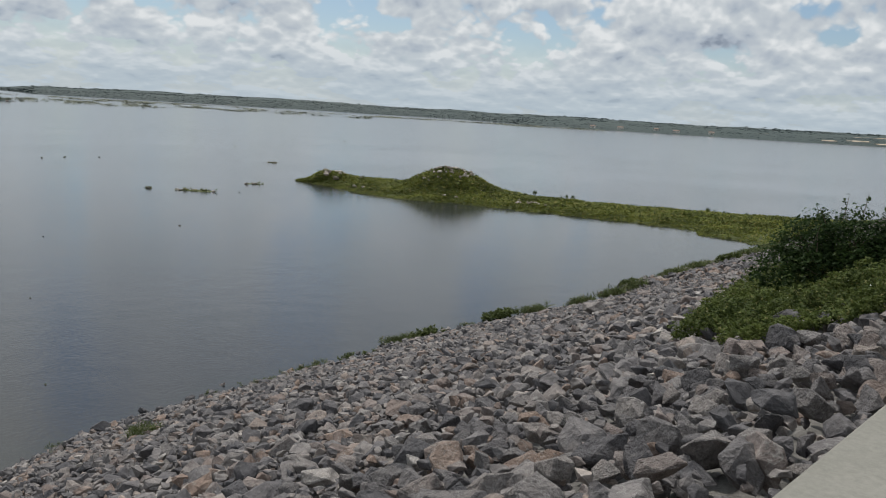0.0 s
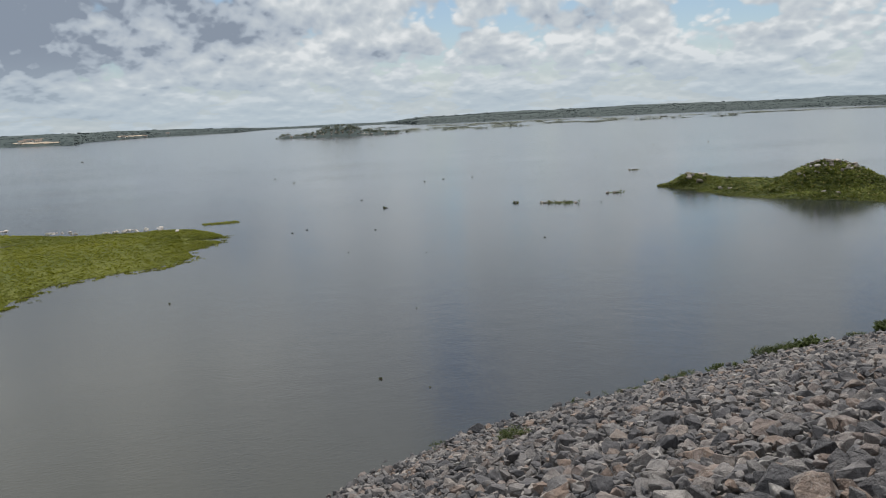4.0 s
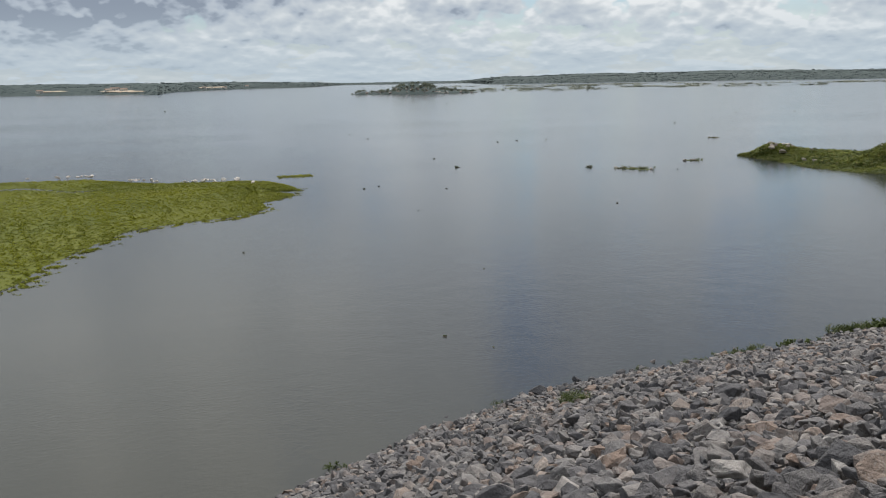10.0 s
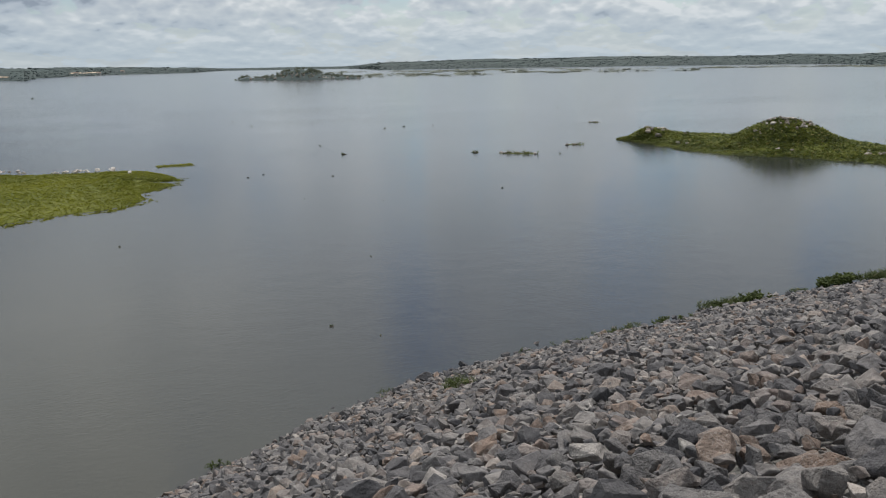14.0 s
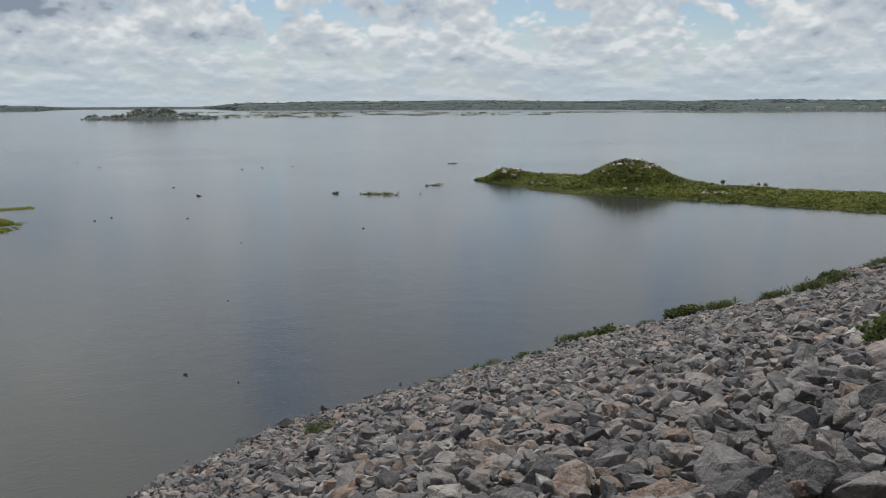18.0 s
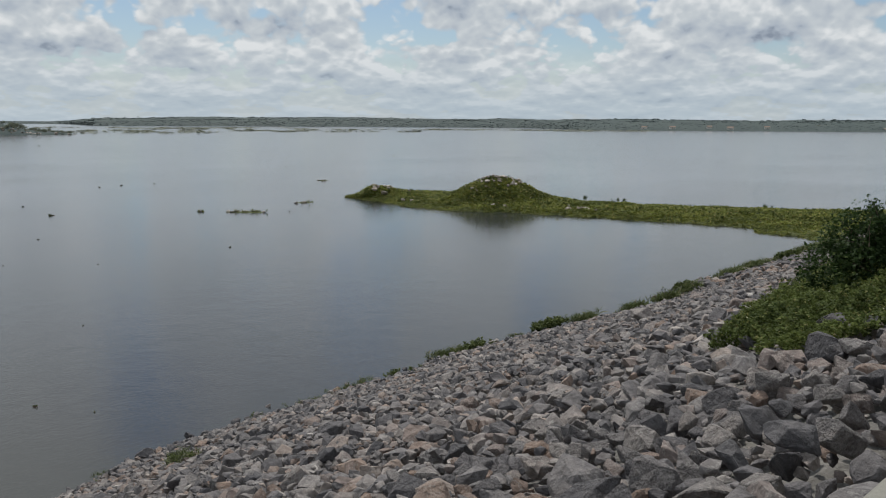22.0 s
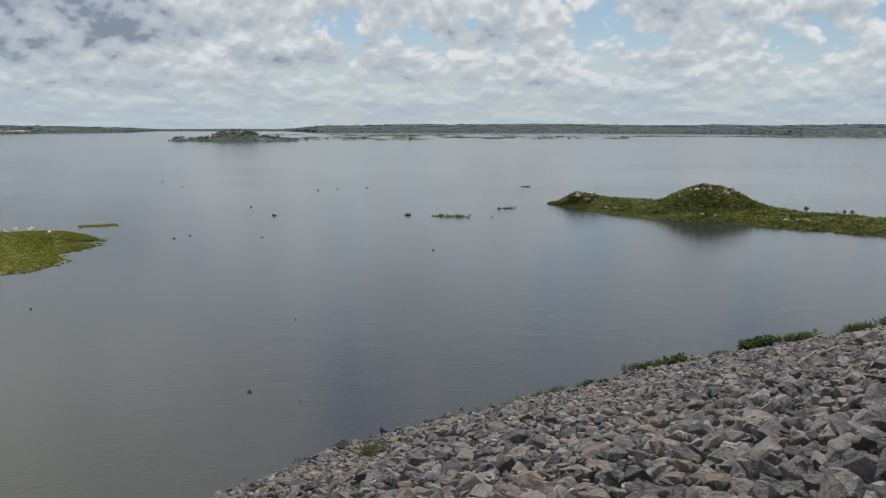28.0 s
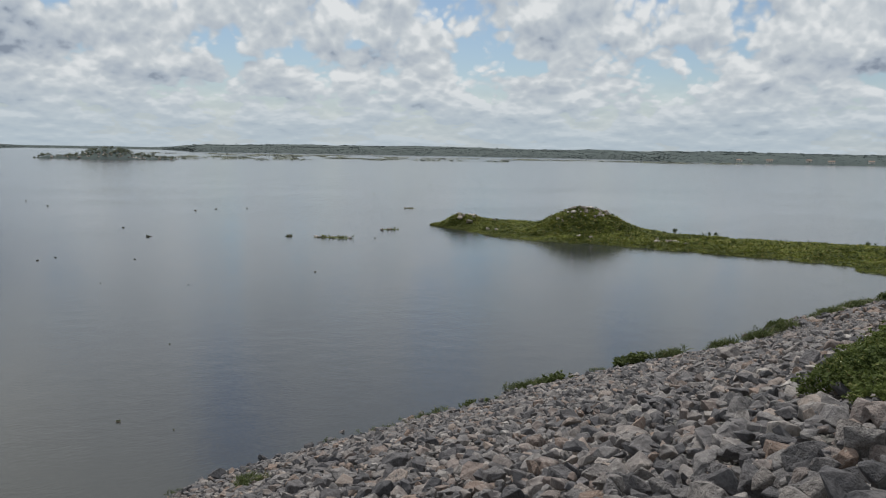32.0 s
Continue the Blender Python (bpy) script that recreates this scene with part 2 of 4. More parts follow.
BARK = material("brown_bark", lambda n, p: n.ramp(n.noise(p, 30.0, 5.0, 0.6), (0.3, (0.06, 0.045, 0.03)), (0.7, (0.15, 0.12, 0.09))), 0.9, 0.5, 60.0, 0.01)
PLASTER = material("whitewashed_plaster", lambda n, p: n.ramp(n.noise(p, 0.7, 5.0), (0.3, (0.55, 0.52, 0.47)), (0.7, (0.75, 0.72, 0.68))), 0.9)
TILE = material("clay_roof_tile", lambda n, p: n.ramp(n.noise(p, 2.0, 5.0), (0.3, (0.22, 0.16, 0.13)), (0.7, (0.32, 0.24, 0.19))), 0.9)
GLASS_DARK = material("dark_opening", lambda n, p: n.ramp(n.noise(p, 3.0, 2.0), (0.3, (0.02, 0.02, 0.022)), (0.7, (0.04, 0.04, 0.045))), 0.4)


def leaf_material(name, dark, light, patch=0.25, odd=None, thin=0.3):
    m = bpy.data.materials.new(name)
    m.use_nodes = True
    n = Nodes(m.node_tree)
    place = n.add("ShaderNodeTexCoord").outputs["Object"]
    rnd = island_random(n)
    tone = n.math("ADD", n.math("MULTIPLY", rnd, 0.55), n.math("MULTIPLY", n.step(n.noise(place, patch, 4.0, 0.6), 0.35, 0.65), 0.45))
    col = n.mix(tone, dark, light)
    if odd:
        col = n.mix(n.step(rnd, 0.93, 0.95), col, odd)
    p = n.add("ShaderNodeBsdfPrincipled", i_Roughness=0.55)
    p.inputs["Specular IOR Level"].default_value = 0.05
    n.link(col, p.inputs["Base Color"])
    t = n.add("ShaderNodeBsdfTranslucent")
    n.link(col, t.inputs[0])
    both = n.add("ShaderNodeMixShader", i_Fac=thin)
    n.link(p.outputs[0], both.inputs[1])
    n.link(t.outputs[0], both.inputs[2])
    n.link(both.outputs[0], n.add("ShaderNodeOutputMaterial").inputs[0])
    return m


MARSH_LEAF = leaf_material("yellow_green_marsh_leaf", (0.085, 0.105, 0.010), (0.255, 0.255, 0.022), 0.05)
BANK_LEAF = leaf_material("green_bank_leaf", (0.048, 0.066, 0.018), (0.225, 0.248, 0.054), 0.3, (0.30, 0.26, 0.09))
BUSH_LEAF = leaf_material("dark_bush_leaf", (0.018, 0.034, 0.013), (0.042, 0.072, 0.020), 1.5, (0.07, 0.10, 0.03))
COVER_LEAF = leaf_material("ground_cover_leaf", (0.038, 0.058, 0.019), (0.135, 0.165, 0.045), 0.9, (0.19, 0.19, 0.07))
TUFT_LEAF = leaf_material("olive_tuft_leaf", (0.05, 0.065, 0.025), (0.12, 0.145, 0.055), 1.0, (0.20, 0.18, 0.09))
# Paler than real foliage: haze over the distance is put into the colour.
FAR_LEAF = leaf_material("hazed_far_scrub_leaf", (0.18, 0.20, 0.155), (0.30, 0.31, 0.23), 0.02, None, 0.1)
SHRUB_LEAF = leaf_material("dull_shrub_leaf", (0.042, 0.058, 0.020), (0.10, 0.122, 0.038), 0.4)
# Blue in the crown colours stands in for aerial haze on the hills.
SCRUB = leaf_material("hazed_far_scrub_crown", (0.042, 0.060, 0.062), (0.064, 0.085, 0.082), 0.004, None, 0.05)
PETAL = material("pale_petal", lambda n, p: n.ramp(island_random(n), (0.0, (0.75, 0.7, 0.3)), (0.6, (0.8, 0.8, 0.72)), (1.0, (0.85, 0.85, 0.8))), 0.6)


def water_material():
    m = bpy.data.materials.new("murky_lake_water")
    m.use_nodes = True
    n = Nodes(m.node_tree)
    place = n.add("ShaderNodeTexCoord").outputs["Object"]
    mud_and_reflection = n.ramp(n.noise(place, 0.02, 4.0, 0.5), (0.35, (0.058, 0.057, 0.047)), (0.65, (0.076, 0.072, 0.058)))
    cut = n.add("ShaderNodeSeparateXYZ")
    n.link(place, cut.inputs[0])
    # The body colour darkens and blues along +x to imitate reflected sky.
    mud_and_reflection = n.mix(n.step(cut.outputs[0], 0.0, 17.0), mud_and_reflection, (0.021, 0.024, 0.029))
    calm = n.step(n.noise(n.vec("MULTIPLY", place, (0.6, 1.0, 1.0)), 0.03, 4.0, 0.55), 0.35, 0.65, 0.35, 1.0)
    wave = n.math("ADD", n.math("MULTIPLY", n.noise(n.vec("MULTIPLY", place, (0.8, 1.3, 1.0)), 5.0, 4.0, 0.6), 0.55), n.math("MULTIPLY", n.noise(place, 0.7, 2.0, 0.5), 0.7))
    b = n.add("ShaderNodeBump", i_Distance=0.05)
    n.link(n.math("MULTIPLY", calm, 0.42), b.inputs["Strength"])
    n.link(wave, b.inputs["Height"])
    p = n.add("ShaderNodeBsdfPrincipled", i_Roughness=0.115, i_IOR=1.43)
    n.link(mud_and_reflection, p.inputs["Base Color"])
    n.link(b.outputs[0], p.inputs["Normal"])
    n.link(p.outputs[0], n.add("ShaderNodeOutputMaterial").inputs[0])
    return m


WATER = water_material()


# ---- mesh helpers ----
rng = np.random.default_rng(7)


def mesh_of(name, verts, tris, mat, smooth=False):
    verts, tris = np.asarray(verts, np.float32), np.asarray(tris, np.int32)
    me = bpy.data.meshes.new(name)
    me.vertices.add(len(verts))
    me.vertices.foreach_set("co", verts.ravel())
    me.loops.add(tris.size)
    me.loops.foreach_set("vertex_index", tris.ravel())
    me.polygons.add(len(tris))
    me.polygons.foreach_set("loop_start", np.arange(0, tris.size, tris.shape[1], dtype=np.int32))
    me.polygons.foreach_set("use_smooth", np.full(len(tris), smooth))
    me.materials.append(mat)
    me.update(calc_edges=True)
    return me


def obj(name, me, parent=None, m=None, label=""):
    ob = new(name, me)
    if parent:
        ob.parent = parent
    if m is not None:
        ob.matrix_basis = m
    return tagged(ob, label)


def bm_arrays(bm):
    bmesh.ops.triangulate(bm, faces=bm.faces)
    bm.verts.ensure_lookup_table()
    bm.verts.index_update()
    v = np.array([x.co[:] for x in bm.verts])
    f = np.array([[y.index for y in x.verts] for x in bm.faces])
    bm.free()
    return v, f


def part(name, bm, mat, parent, label="", smooth=False):
    v, f = bm_arrays(bm)
    return obj(name, mesh_of(name, v, f, mat, smooth), parent, None, label)


def turns(k, tilt=math.pi):
    """k random turns: a turn about z after a lean of up to tilt about a level axis."""
    a, b, c = rng.uniform(0, 2 * math.pi, k), rng.uniform(-tilt, tilt, k), rng.uniform(0, 2 * math.pi, k)
    def rz(t):
        o, i = np.zeros_like(t), np.ones_like(t)
        return np.stack([np.stack([np.cos(t), -np.sin(t), o], -1), np.stack([np.sin(t), np.cos(t), o], -1), np.stack([o, o, i], -1)], 1)
    o, i = np.zeros(k), np.ones(k)
    rx = np.stack([np.stack([i, o, o], -1), np.stack([o, np.cos(b), -np.sin(b)], -1), np.stack([o, np.sin(b), np.cos(b)], -1)], 1)
    return rz(c) @ rx @ rz(a)


def scattered(name, variants, places, sizes, mat, tilt=0.4, parent=None, stretch=(1, 1, 1)):
    """Many small pieces in one mesh."""
    places, sizes = np.asarray(places), np.asarray(sizes)
    pick, rot = rng.integers(0, len(variants), len(places)), turns(len(places), tilt)
    vs, fs, base = [], [], 0
    for k, (v, f) in enumerate(variants):
        sel = pick == k
        c = int(sel.sum())
        if not c:
            continue
        w = np.einsum("kij,nj->kni", rot[sel], v * stretch) * sizes[sel][:, None, None] + places[sel][:, None]
        vs.append(w.reshape(-1, 3))
        fs.append((f[None] + (np.arange(c) * len(v))[:, None, None] + base).reshape(-1, 3))
        base += c * len(v)
    return obj(name, mesh_of(name, np.concatenate(vs), np.concatenate(fs), mat), parent)


def hull_rock(seed, points=15, flat=(1.0, 0.8, 0.62), detail=False):
    r = random.Random(seed)
    bm = bmesh.new()
    for _ in range(points):
        d = Vector((r.gauss(0, 1), r.gauss(0, 1), r.gauss(0, 1))).normalized()
        big = max(abs(c) for c in d)
        d = d * (0.55 + 0.45 / big * 0.75) * r.uniform(0.8, 1.05) * 0.5
        bm.verts.new([a * b for a, b in zip(d, flat)])
    bmesh.ops.convex_hull(bm, input=bm.verts)
    bmesh.ops.delete(bm, geom=[v for v in bm.verts if not v.link_faces], context="VERTS")
    if detail:
        bmesh.ops.dissolve_limit(bm, angle_limit=radians(14), verts=bm.verts, edges=bm.edges)
        bmesh.ops.bevel(bm, geom=list(bm.edges), offset=0.022, segments=1, affect="EDGES", profile=0.6, clamp_overlap=True)
        bmesh.ops.triangulate(bm, faces=bm.faces)
        bmesh.ops.subdivide_edges(bm, edges=[e for e in bm.edges if e.calc_length() > 0.3], cuts=1)
        for v in bm.verts:
            v.co += 0.045 * noise.noise_vector(v.co * 5 + Vector((seed, 0, 0)))
            v.co *= min(1.0, 0.60 / max(v.co.length, 1e-3))
    return bm_arrays(bm)


ROCKS = [hull_rock(k, 11 + k % 5, (1.05, 0.6 + 0.08 * (k % 5), 0.46 + 0.06 * (k % 4))) for k in range(24)]
FINE_ROCKS = [hull_rock(100 + k, 11 + k % 4, (1.05, 0.6 + 0.08 * (k % 5), 0.46 + 0.07 * (k % 4)), True) for k in range(20)]


def leaf(length=1.0, width=0.4, bend=0.15):
    return np.array([(0, 0, 0), (width / 2, length * 0.45, bend * 0.6), (-width / 2, length * 0.45, bend * 0.6), (0, length, -bend * 0.4)]), np.array([(0, 1, 2), (1, 3, 2)])


def clump(seed, leaves=14, length=0.45, width=0.22, high=0.6):
    """A tuft of leaves about 1 across."""
    r = np.random.default_rng(seed)
    v0, f0 = leaf(length, width)
    vs, fs = [], []
    for k in range(leaves):
        a, up = r.uniform(0, 2 * math.pi), r.uniform(0.1, 1.2)
        m = np.array(Euler((up, r.uniform(-0.5, 0.5), a)).to_matrix())
        at = np.array([r.uniform(-0.3, 0.3), r.uniform(-0.3, 0.3), r.uniform(0, high)])
        vs.append(v0 * r.uniform(0.7, 1.2) @ m.T + at)
        fs.append(f0 + 4 * k)
    return np.concatenate(vs), np.concatenate(fs)


def limb(bm, points, r0, r1, sides=6):
    rings = []
    for k, p in enumerate(points):
        p = Vector(p)
        d = (Vector(points[min(k + 1, len(points) - 1)]) - Vector(points[max(k - 1, 0)])).normalized()
        a = d.orthogonal().normalized()
        b = d.cross(a)
        r = r0 + (r1 - r0) * k / (len(points) - 1)
        rings.append([bm.verts.new(p + r * (math.cos(t) * a + math.sin(t) * b)) for t in np.linspace(0, 2 * math.pi, sides, endpoint=False)])
    for u, w in zip(rings, rings[1:]):
        for k in range(sides):
            bm.faces.new((u[k], u[(k + 1) % sides], w[(k + 1) % sides], w[k]))
    bm.faces.new(rings[-1])


CLUMPS = [clump(k) for k in range(10)]
LOW_CLUMPS = [clump(40 + k, 10, 0.5, 0.28, 0.3) for k in range(8)]
SMALL_CLUMPS = [clump(80 + k, 6, 0.6, 0.3, 0.25) for k in range(8)]
BLADES = [clump(60 + k, 26, 0.7, 0.06, 0.35) for k in range(5)]


def smooth_line(points, count):
    """Points along a rounded line through the given ones, evenly by length."""
    p = np.array(points, float)
    s = np.r_[0, np.cumsum(np.hypot(*np.diff(p[:, :2], axis=0).T))]
    t = np.linspace(0, s[-1], count)
    return np.stack([np.interp(t, s, p[:, k]) for k in range(p.shape[1])], 1)


def grid_tris(rows, cols):
    i = np.arange(rows * cols).reshape(rows, cols)
    a, b, c, d = i[:-1, :-1].ravel(), i[1:, :-1].ravel(), i[1:, 1:].ravel(), i[:-1, 1:].ravel()
    return np.concatenate([np.stack([a, b, c], 1), np.stack([a, c, d], 1)])


def fbm(x, y, scale, seed=0.0, octaves=4):
    return np.array([noise.fractal(Vector((a * scale, b * scale, seed)), 0.9, 2.0, octaves) for a, b in zip(np.ravel(x), np.ravel(y))]).reshape(np.shape(x))


# ---- lake bed, hills, water ----
SHORE = [(-180, 900), (-90, 700), (-20, 640), (0, 640), (6, 1350), (13, 1400), (18.3, 1350), (25, 1337), (31, 1320), (36, 1500), (40, 2000), (50, 2250), (60, 2300),
         (67.5, 2300), (69.5, 4100), (77.5, 4100), (79.5, 2400), (84.6, 1980), (88.7, 1400), (89.4, 1030), (91, 1120), (95, 1230), (100, 1300), (120, 1100), (150, 900), (180, 900)]
RISE = [(-180, 8), (-5, 10), (4, 19), (13, 22), (25, 20), (36, 23), (50, 27), (60, 29), (67, 23), (70, 12), (78, 12), (80, 16), (85, 20), (89.4, 16), (95, 18), (120, 18), (180, 8)]
OFFSETS = [-900, -400, -60, -4, 0, 12, 30, 60, 110, 180, 280, 420, 600, 900, 1400]


def shore_at(deg):
    return np.interp(deg, *np.array(SHORE).T) * (1 + 0.010 * np.sin(np.asarray(deg) * 0.9) + 0.006 * np.sin(np.asarray(deg) * 2.1))


def land_z(deg, off):
    """Height of the far land off metres behind its shore."""
    high = np.interp(deg, *np.array(RISE).T)
    r = shore_at(deg) + off
    x, y = r * np.cos(np.radians(deg)), r * np.sin(np.radians(deg))
    bumpy = 1 + 0.22 * fbm(x, y, 1 / 260, 3.0)
    return np.where(off <= 0, -1.5 + 1.3 * np.exp(np.minimum(off, 0) / 40), -0.2 + high * bumpy * (1 - np.exp(-np.maximum(off, 0) / 210)))


def build_ground():
    degs = np.concatenate([np.arange(-180, -10, 6.0), np.arange(-10, 125, 0.35), np.arange(125, 180.1, 5.0)])
    off = np.array(OFFSETS, float)
    d, o = np.meshgrid(degs, off, indexing="ij")
    r = np.maximum(shore_at(d) + o, 60 + (o + 900) * 0.05)
    x, y, z = r * np.cos(np.radians(d)), r * np.sin(np.radians(d)), land_z(d, o)
    v = np.stack([x, y, z], -1).reshape(-1, 3)
    v = np.concatenate([v, [(0, 0, -1.5)]])
    f = grid_tris(*d.shape)
    inner = np.arange(len(degs)) * len(off)
    fan = np.stack([np.full(len(degs) - 1, len(v) - 1), inner[:-1], inner[1:]], 1)
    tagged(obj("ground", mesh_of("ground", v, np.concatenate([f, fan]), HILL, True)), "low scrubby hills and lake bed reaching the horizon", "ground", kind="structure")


build_ground()
bm = bmesh.new()
bmesh.ops.create_grid(bm, x_segments=40, y_segments=40, size=0.5)
for v in bm.verts:
    v.co = Vector((v.co.x * 9000, 6 + (v.co.y + 0.5) * 4600, 0))
tagged(part("water", bm, WATER, None), "calm murky grey-brown reservoir water with faint ripples", "water", kind="structure")


# ---- the dam ----
LINE_X = [-400, -20, -3, 3.1, 4.8, 6.2, 7.3, 9.4, 11.1, 14.4, 18.4, 21.5, 23.8, 29.7, 34, 40, 43.9, 51, 57, 65.8, 90, 140, 640]
LINE_Y = [9, 12.5, 15.4, 19.1, 19.9, 20.7, 21.4, 22.0, 22.8, 23.05, 23.4, 23.4, 23.9, 23.8, 23.4, 23.3, 24.6, 24.9, 25.2, 25.2, 26.5, 27.5, 28]
TOP_Y, TOP_Z = 1.9, 8.12


def shore_y(x):
    return np.interp(x, LINE_X, LINE_Y)


def slope_z(x, y):
    """Height of the stone slope's mean surface."""
    y = np.asarray(y, float)
    u = (y - TOP_Y) / (shore_y(x) - TOP_Y)
    return np.where(u < 0, TOP_Z, TOP_Z * (1 - u))


def build_dam():
    xs = np.unique(np.concatenate([[-400, -100, -20], np.arange(-10, 80, 2.0), [100, 140, 200, 300, 400, 640]]))
    us = np.linspace(0, 1.3, 14)
    rows = []
    for x in xs:
        ys = TOP_Y + us * (shore_y(x) - TOP_Y)
        row = [(x, -19, -1.7), (x, -5.4, 7.72), (x, -5.2, 7.8), (x, 1.16, 7.8), (x, 1.2, TOP_Z - 0.18)]
        row += [(x, y, TOP_Z * (1 - u) - 0.16) for y, u in zip(ys, us)]
        rows.append(row)
    v = np.array(rows).reshape(-1, 3)
    return tagged(obj("dam_embankment", mesh_of("dam_embankment", v, grid_tris(len(xs), len(rows[0])), DIRT)), "rock-filled dam embankment with a riprap slope to the water", "embankment", kind="structure")


dam = build_dam()
v = np.array([(x, y, 7.806) for x in (-400, -50, 0, 50, 300, 640) for y in (-5.0, 0.86)])
tagged(obj("road", mesh_of("road", v, grid_tris(6, 2), ASPHALT)), "worn asphalt road along the dam crest", "road", kind="structure")


def build_parapet():
    profile = [(0.87, 7.8), (0.87, 8.695), (0.885, 8.71), (1.155, 8.71), (1.17, 8.695), (1.17, 7.75)]
    xs = np.concatenate([[-400, -60], np.arange(-20, 60, 1.0), [120, 300, 640]])
    v = np.array([(x, y + 0.002 * math.sin(x * 1.7), z + (0.003 * math.sin(x * 2.3) if z > 8 else 0)) for x in xs for y, z in profile])
    tagged(obj("parapet_wall", mesh_of("parapet_wall", v, grid_tris(len(xs), len(profile)), CONCRETE)), "low smooth grey concrete parapet along the dam crest", "parapet", kind="structure")


build_parapet()


def in_cover(x, y):
    """Where the ground-cover plants hide the stones, 0 to 1."""
    left = np.interp(x, [6.9, 9.35, 11.2, 13.2, 18.3, 24.7, 60], [3.0, 4.4, 5.5, 5.8, 7.4, 9.5, 13.0])
    right = np.interp(x, [7.9, 8.5, 9.2, 60], [3.1, 2.3, 1.4, 1.3])
    wob = 0.2 * np.sin(x * 2.1) + 0.2 * np.sin(x * 5.3 + 1)
    return (x > 8.0 + 0.25 * np.sin(y * 9) + 0.15 * np.sin(y * 4)) & (y < left + wob) & (y > right + 0.3 * wob)


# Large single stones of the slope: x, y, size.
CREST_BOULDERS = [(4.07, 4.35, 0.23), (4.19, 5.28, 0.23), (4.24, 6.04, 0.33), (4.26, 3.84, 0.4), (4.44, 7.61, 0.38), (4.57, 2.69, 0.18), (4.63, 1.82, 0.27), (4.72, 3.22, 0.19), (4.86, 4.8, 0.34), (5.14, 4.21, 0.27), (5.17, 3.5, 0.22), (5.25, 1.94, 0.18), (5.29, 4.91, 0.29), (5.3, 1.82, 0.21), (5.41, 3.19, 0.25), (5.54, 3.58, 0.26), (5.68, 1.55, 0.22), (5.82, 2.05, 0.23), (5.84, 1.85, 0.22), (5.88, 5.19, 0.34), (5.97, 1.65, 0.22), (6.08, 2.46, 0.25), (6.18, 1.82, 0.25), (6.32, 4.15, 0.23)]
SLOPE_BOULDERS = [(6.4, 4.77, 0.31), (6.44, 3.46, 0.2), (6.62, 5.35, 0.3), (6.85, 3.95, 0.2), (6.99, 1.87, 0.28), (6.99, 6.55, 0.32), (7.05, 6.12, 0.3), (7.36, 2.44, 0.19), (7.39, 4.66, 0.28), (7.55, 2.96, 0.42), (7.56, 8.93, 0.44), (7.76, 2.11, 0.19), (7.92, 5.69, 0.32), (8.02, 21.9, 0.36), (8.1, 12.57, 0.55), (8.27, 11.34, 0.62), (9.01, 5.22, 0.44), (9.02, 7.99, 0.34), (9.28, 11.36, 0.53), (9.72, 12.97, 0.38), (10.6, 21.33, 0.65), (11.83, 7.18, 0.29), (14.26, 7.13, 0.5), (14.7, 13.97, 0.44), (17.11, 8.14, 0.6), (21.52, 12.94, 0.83)]


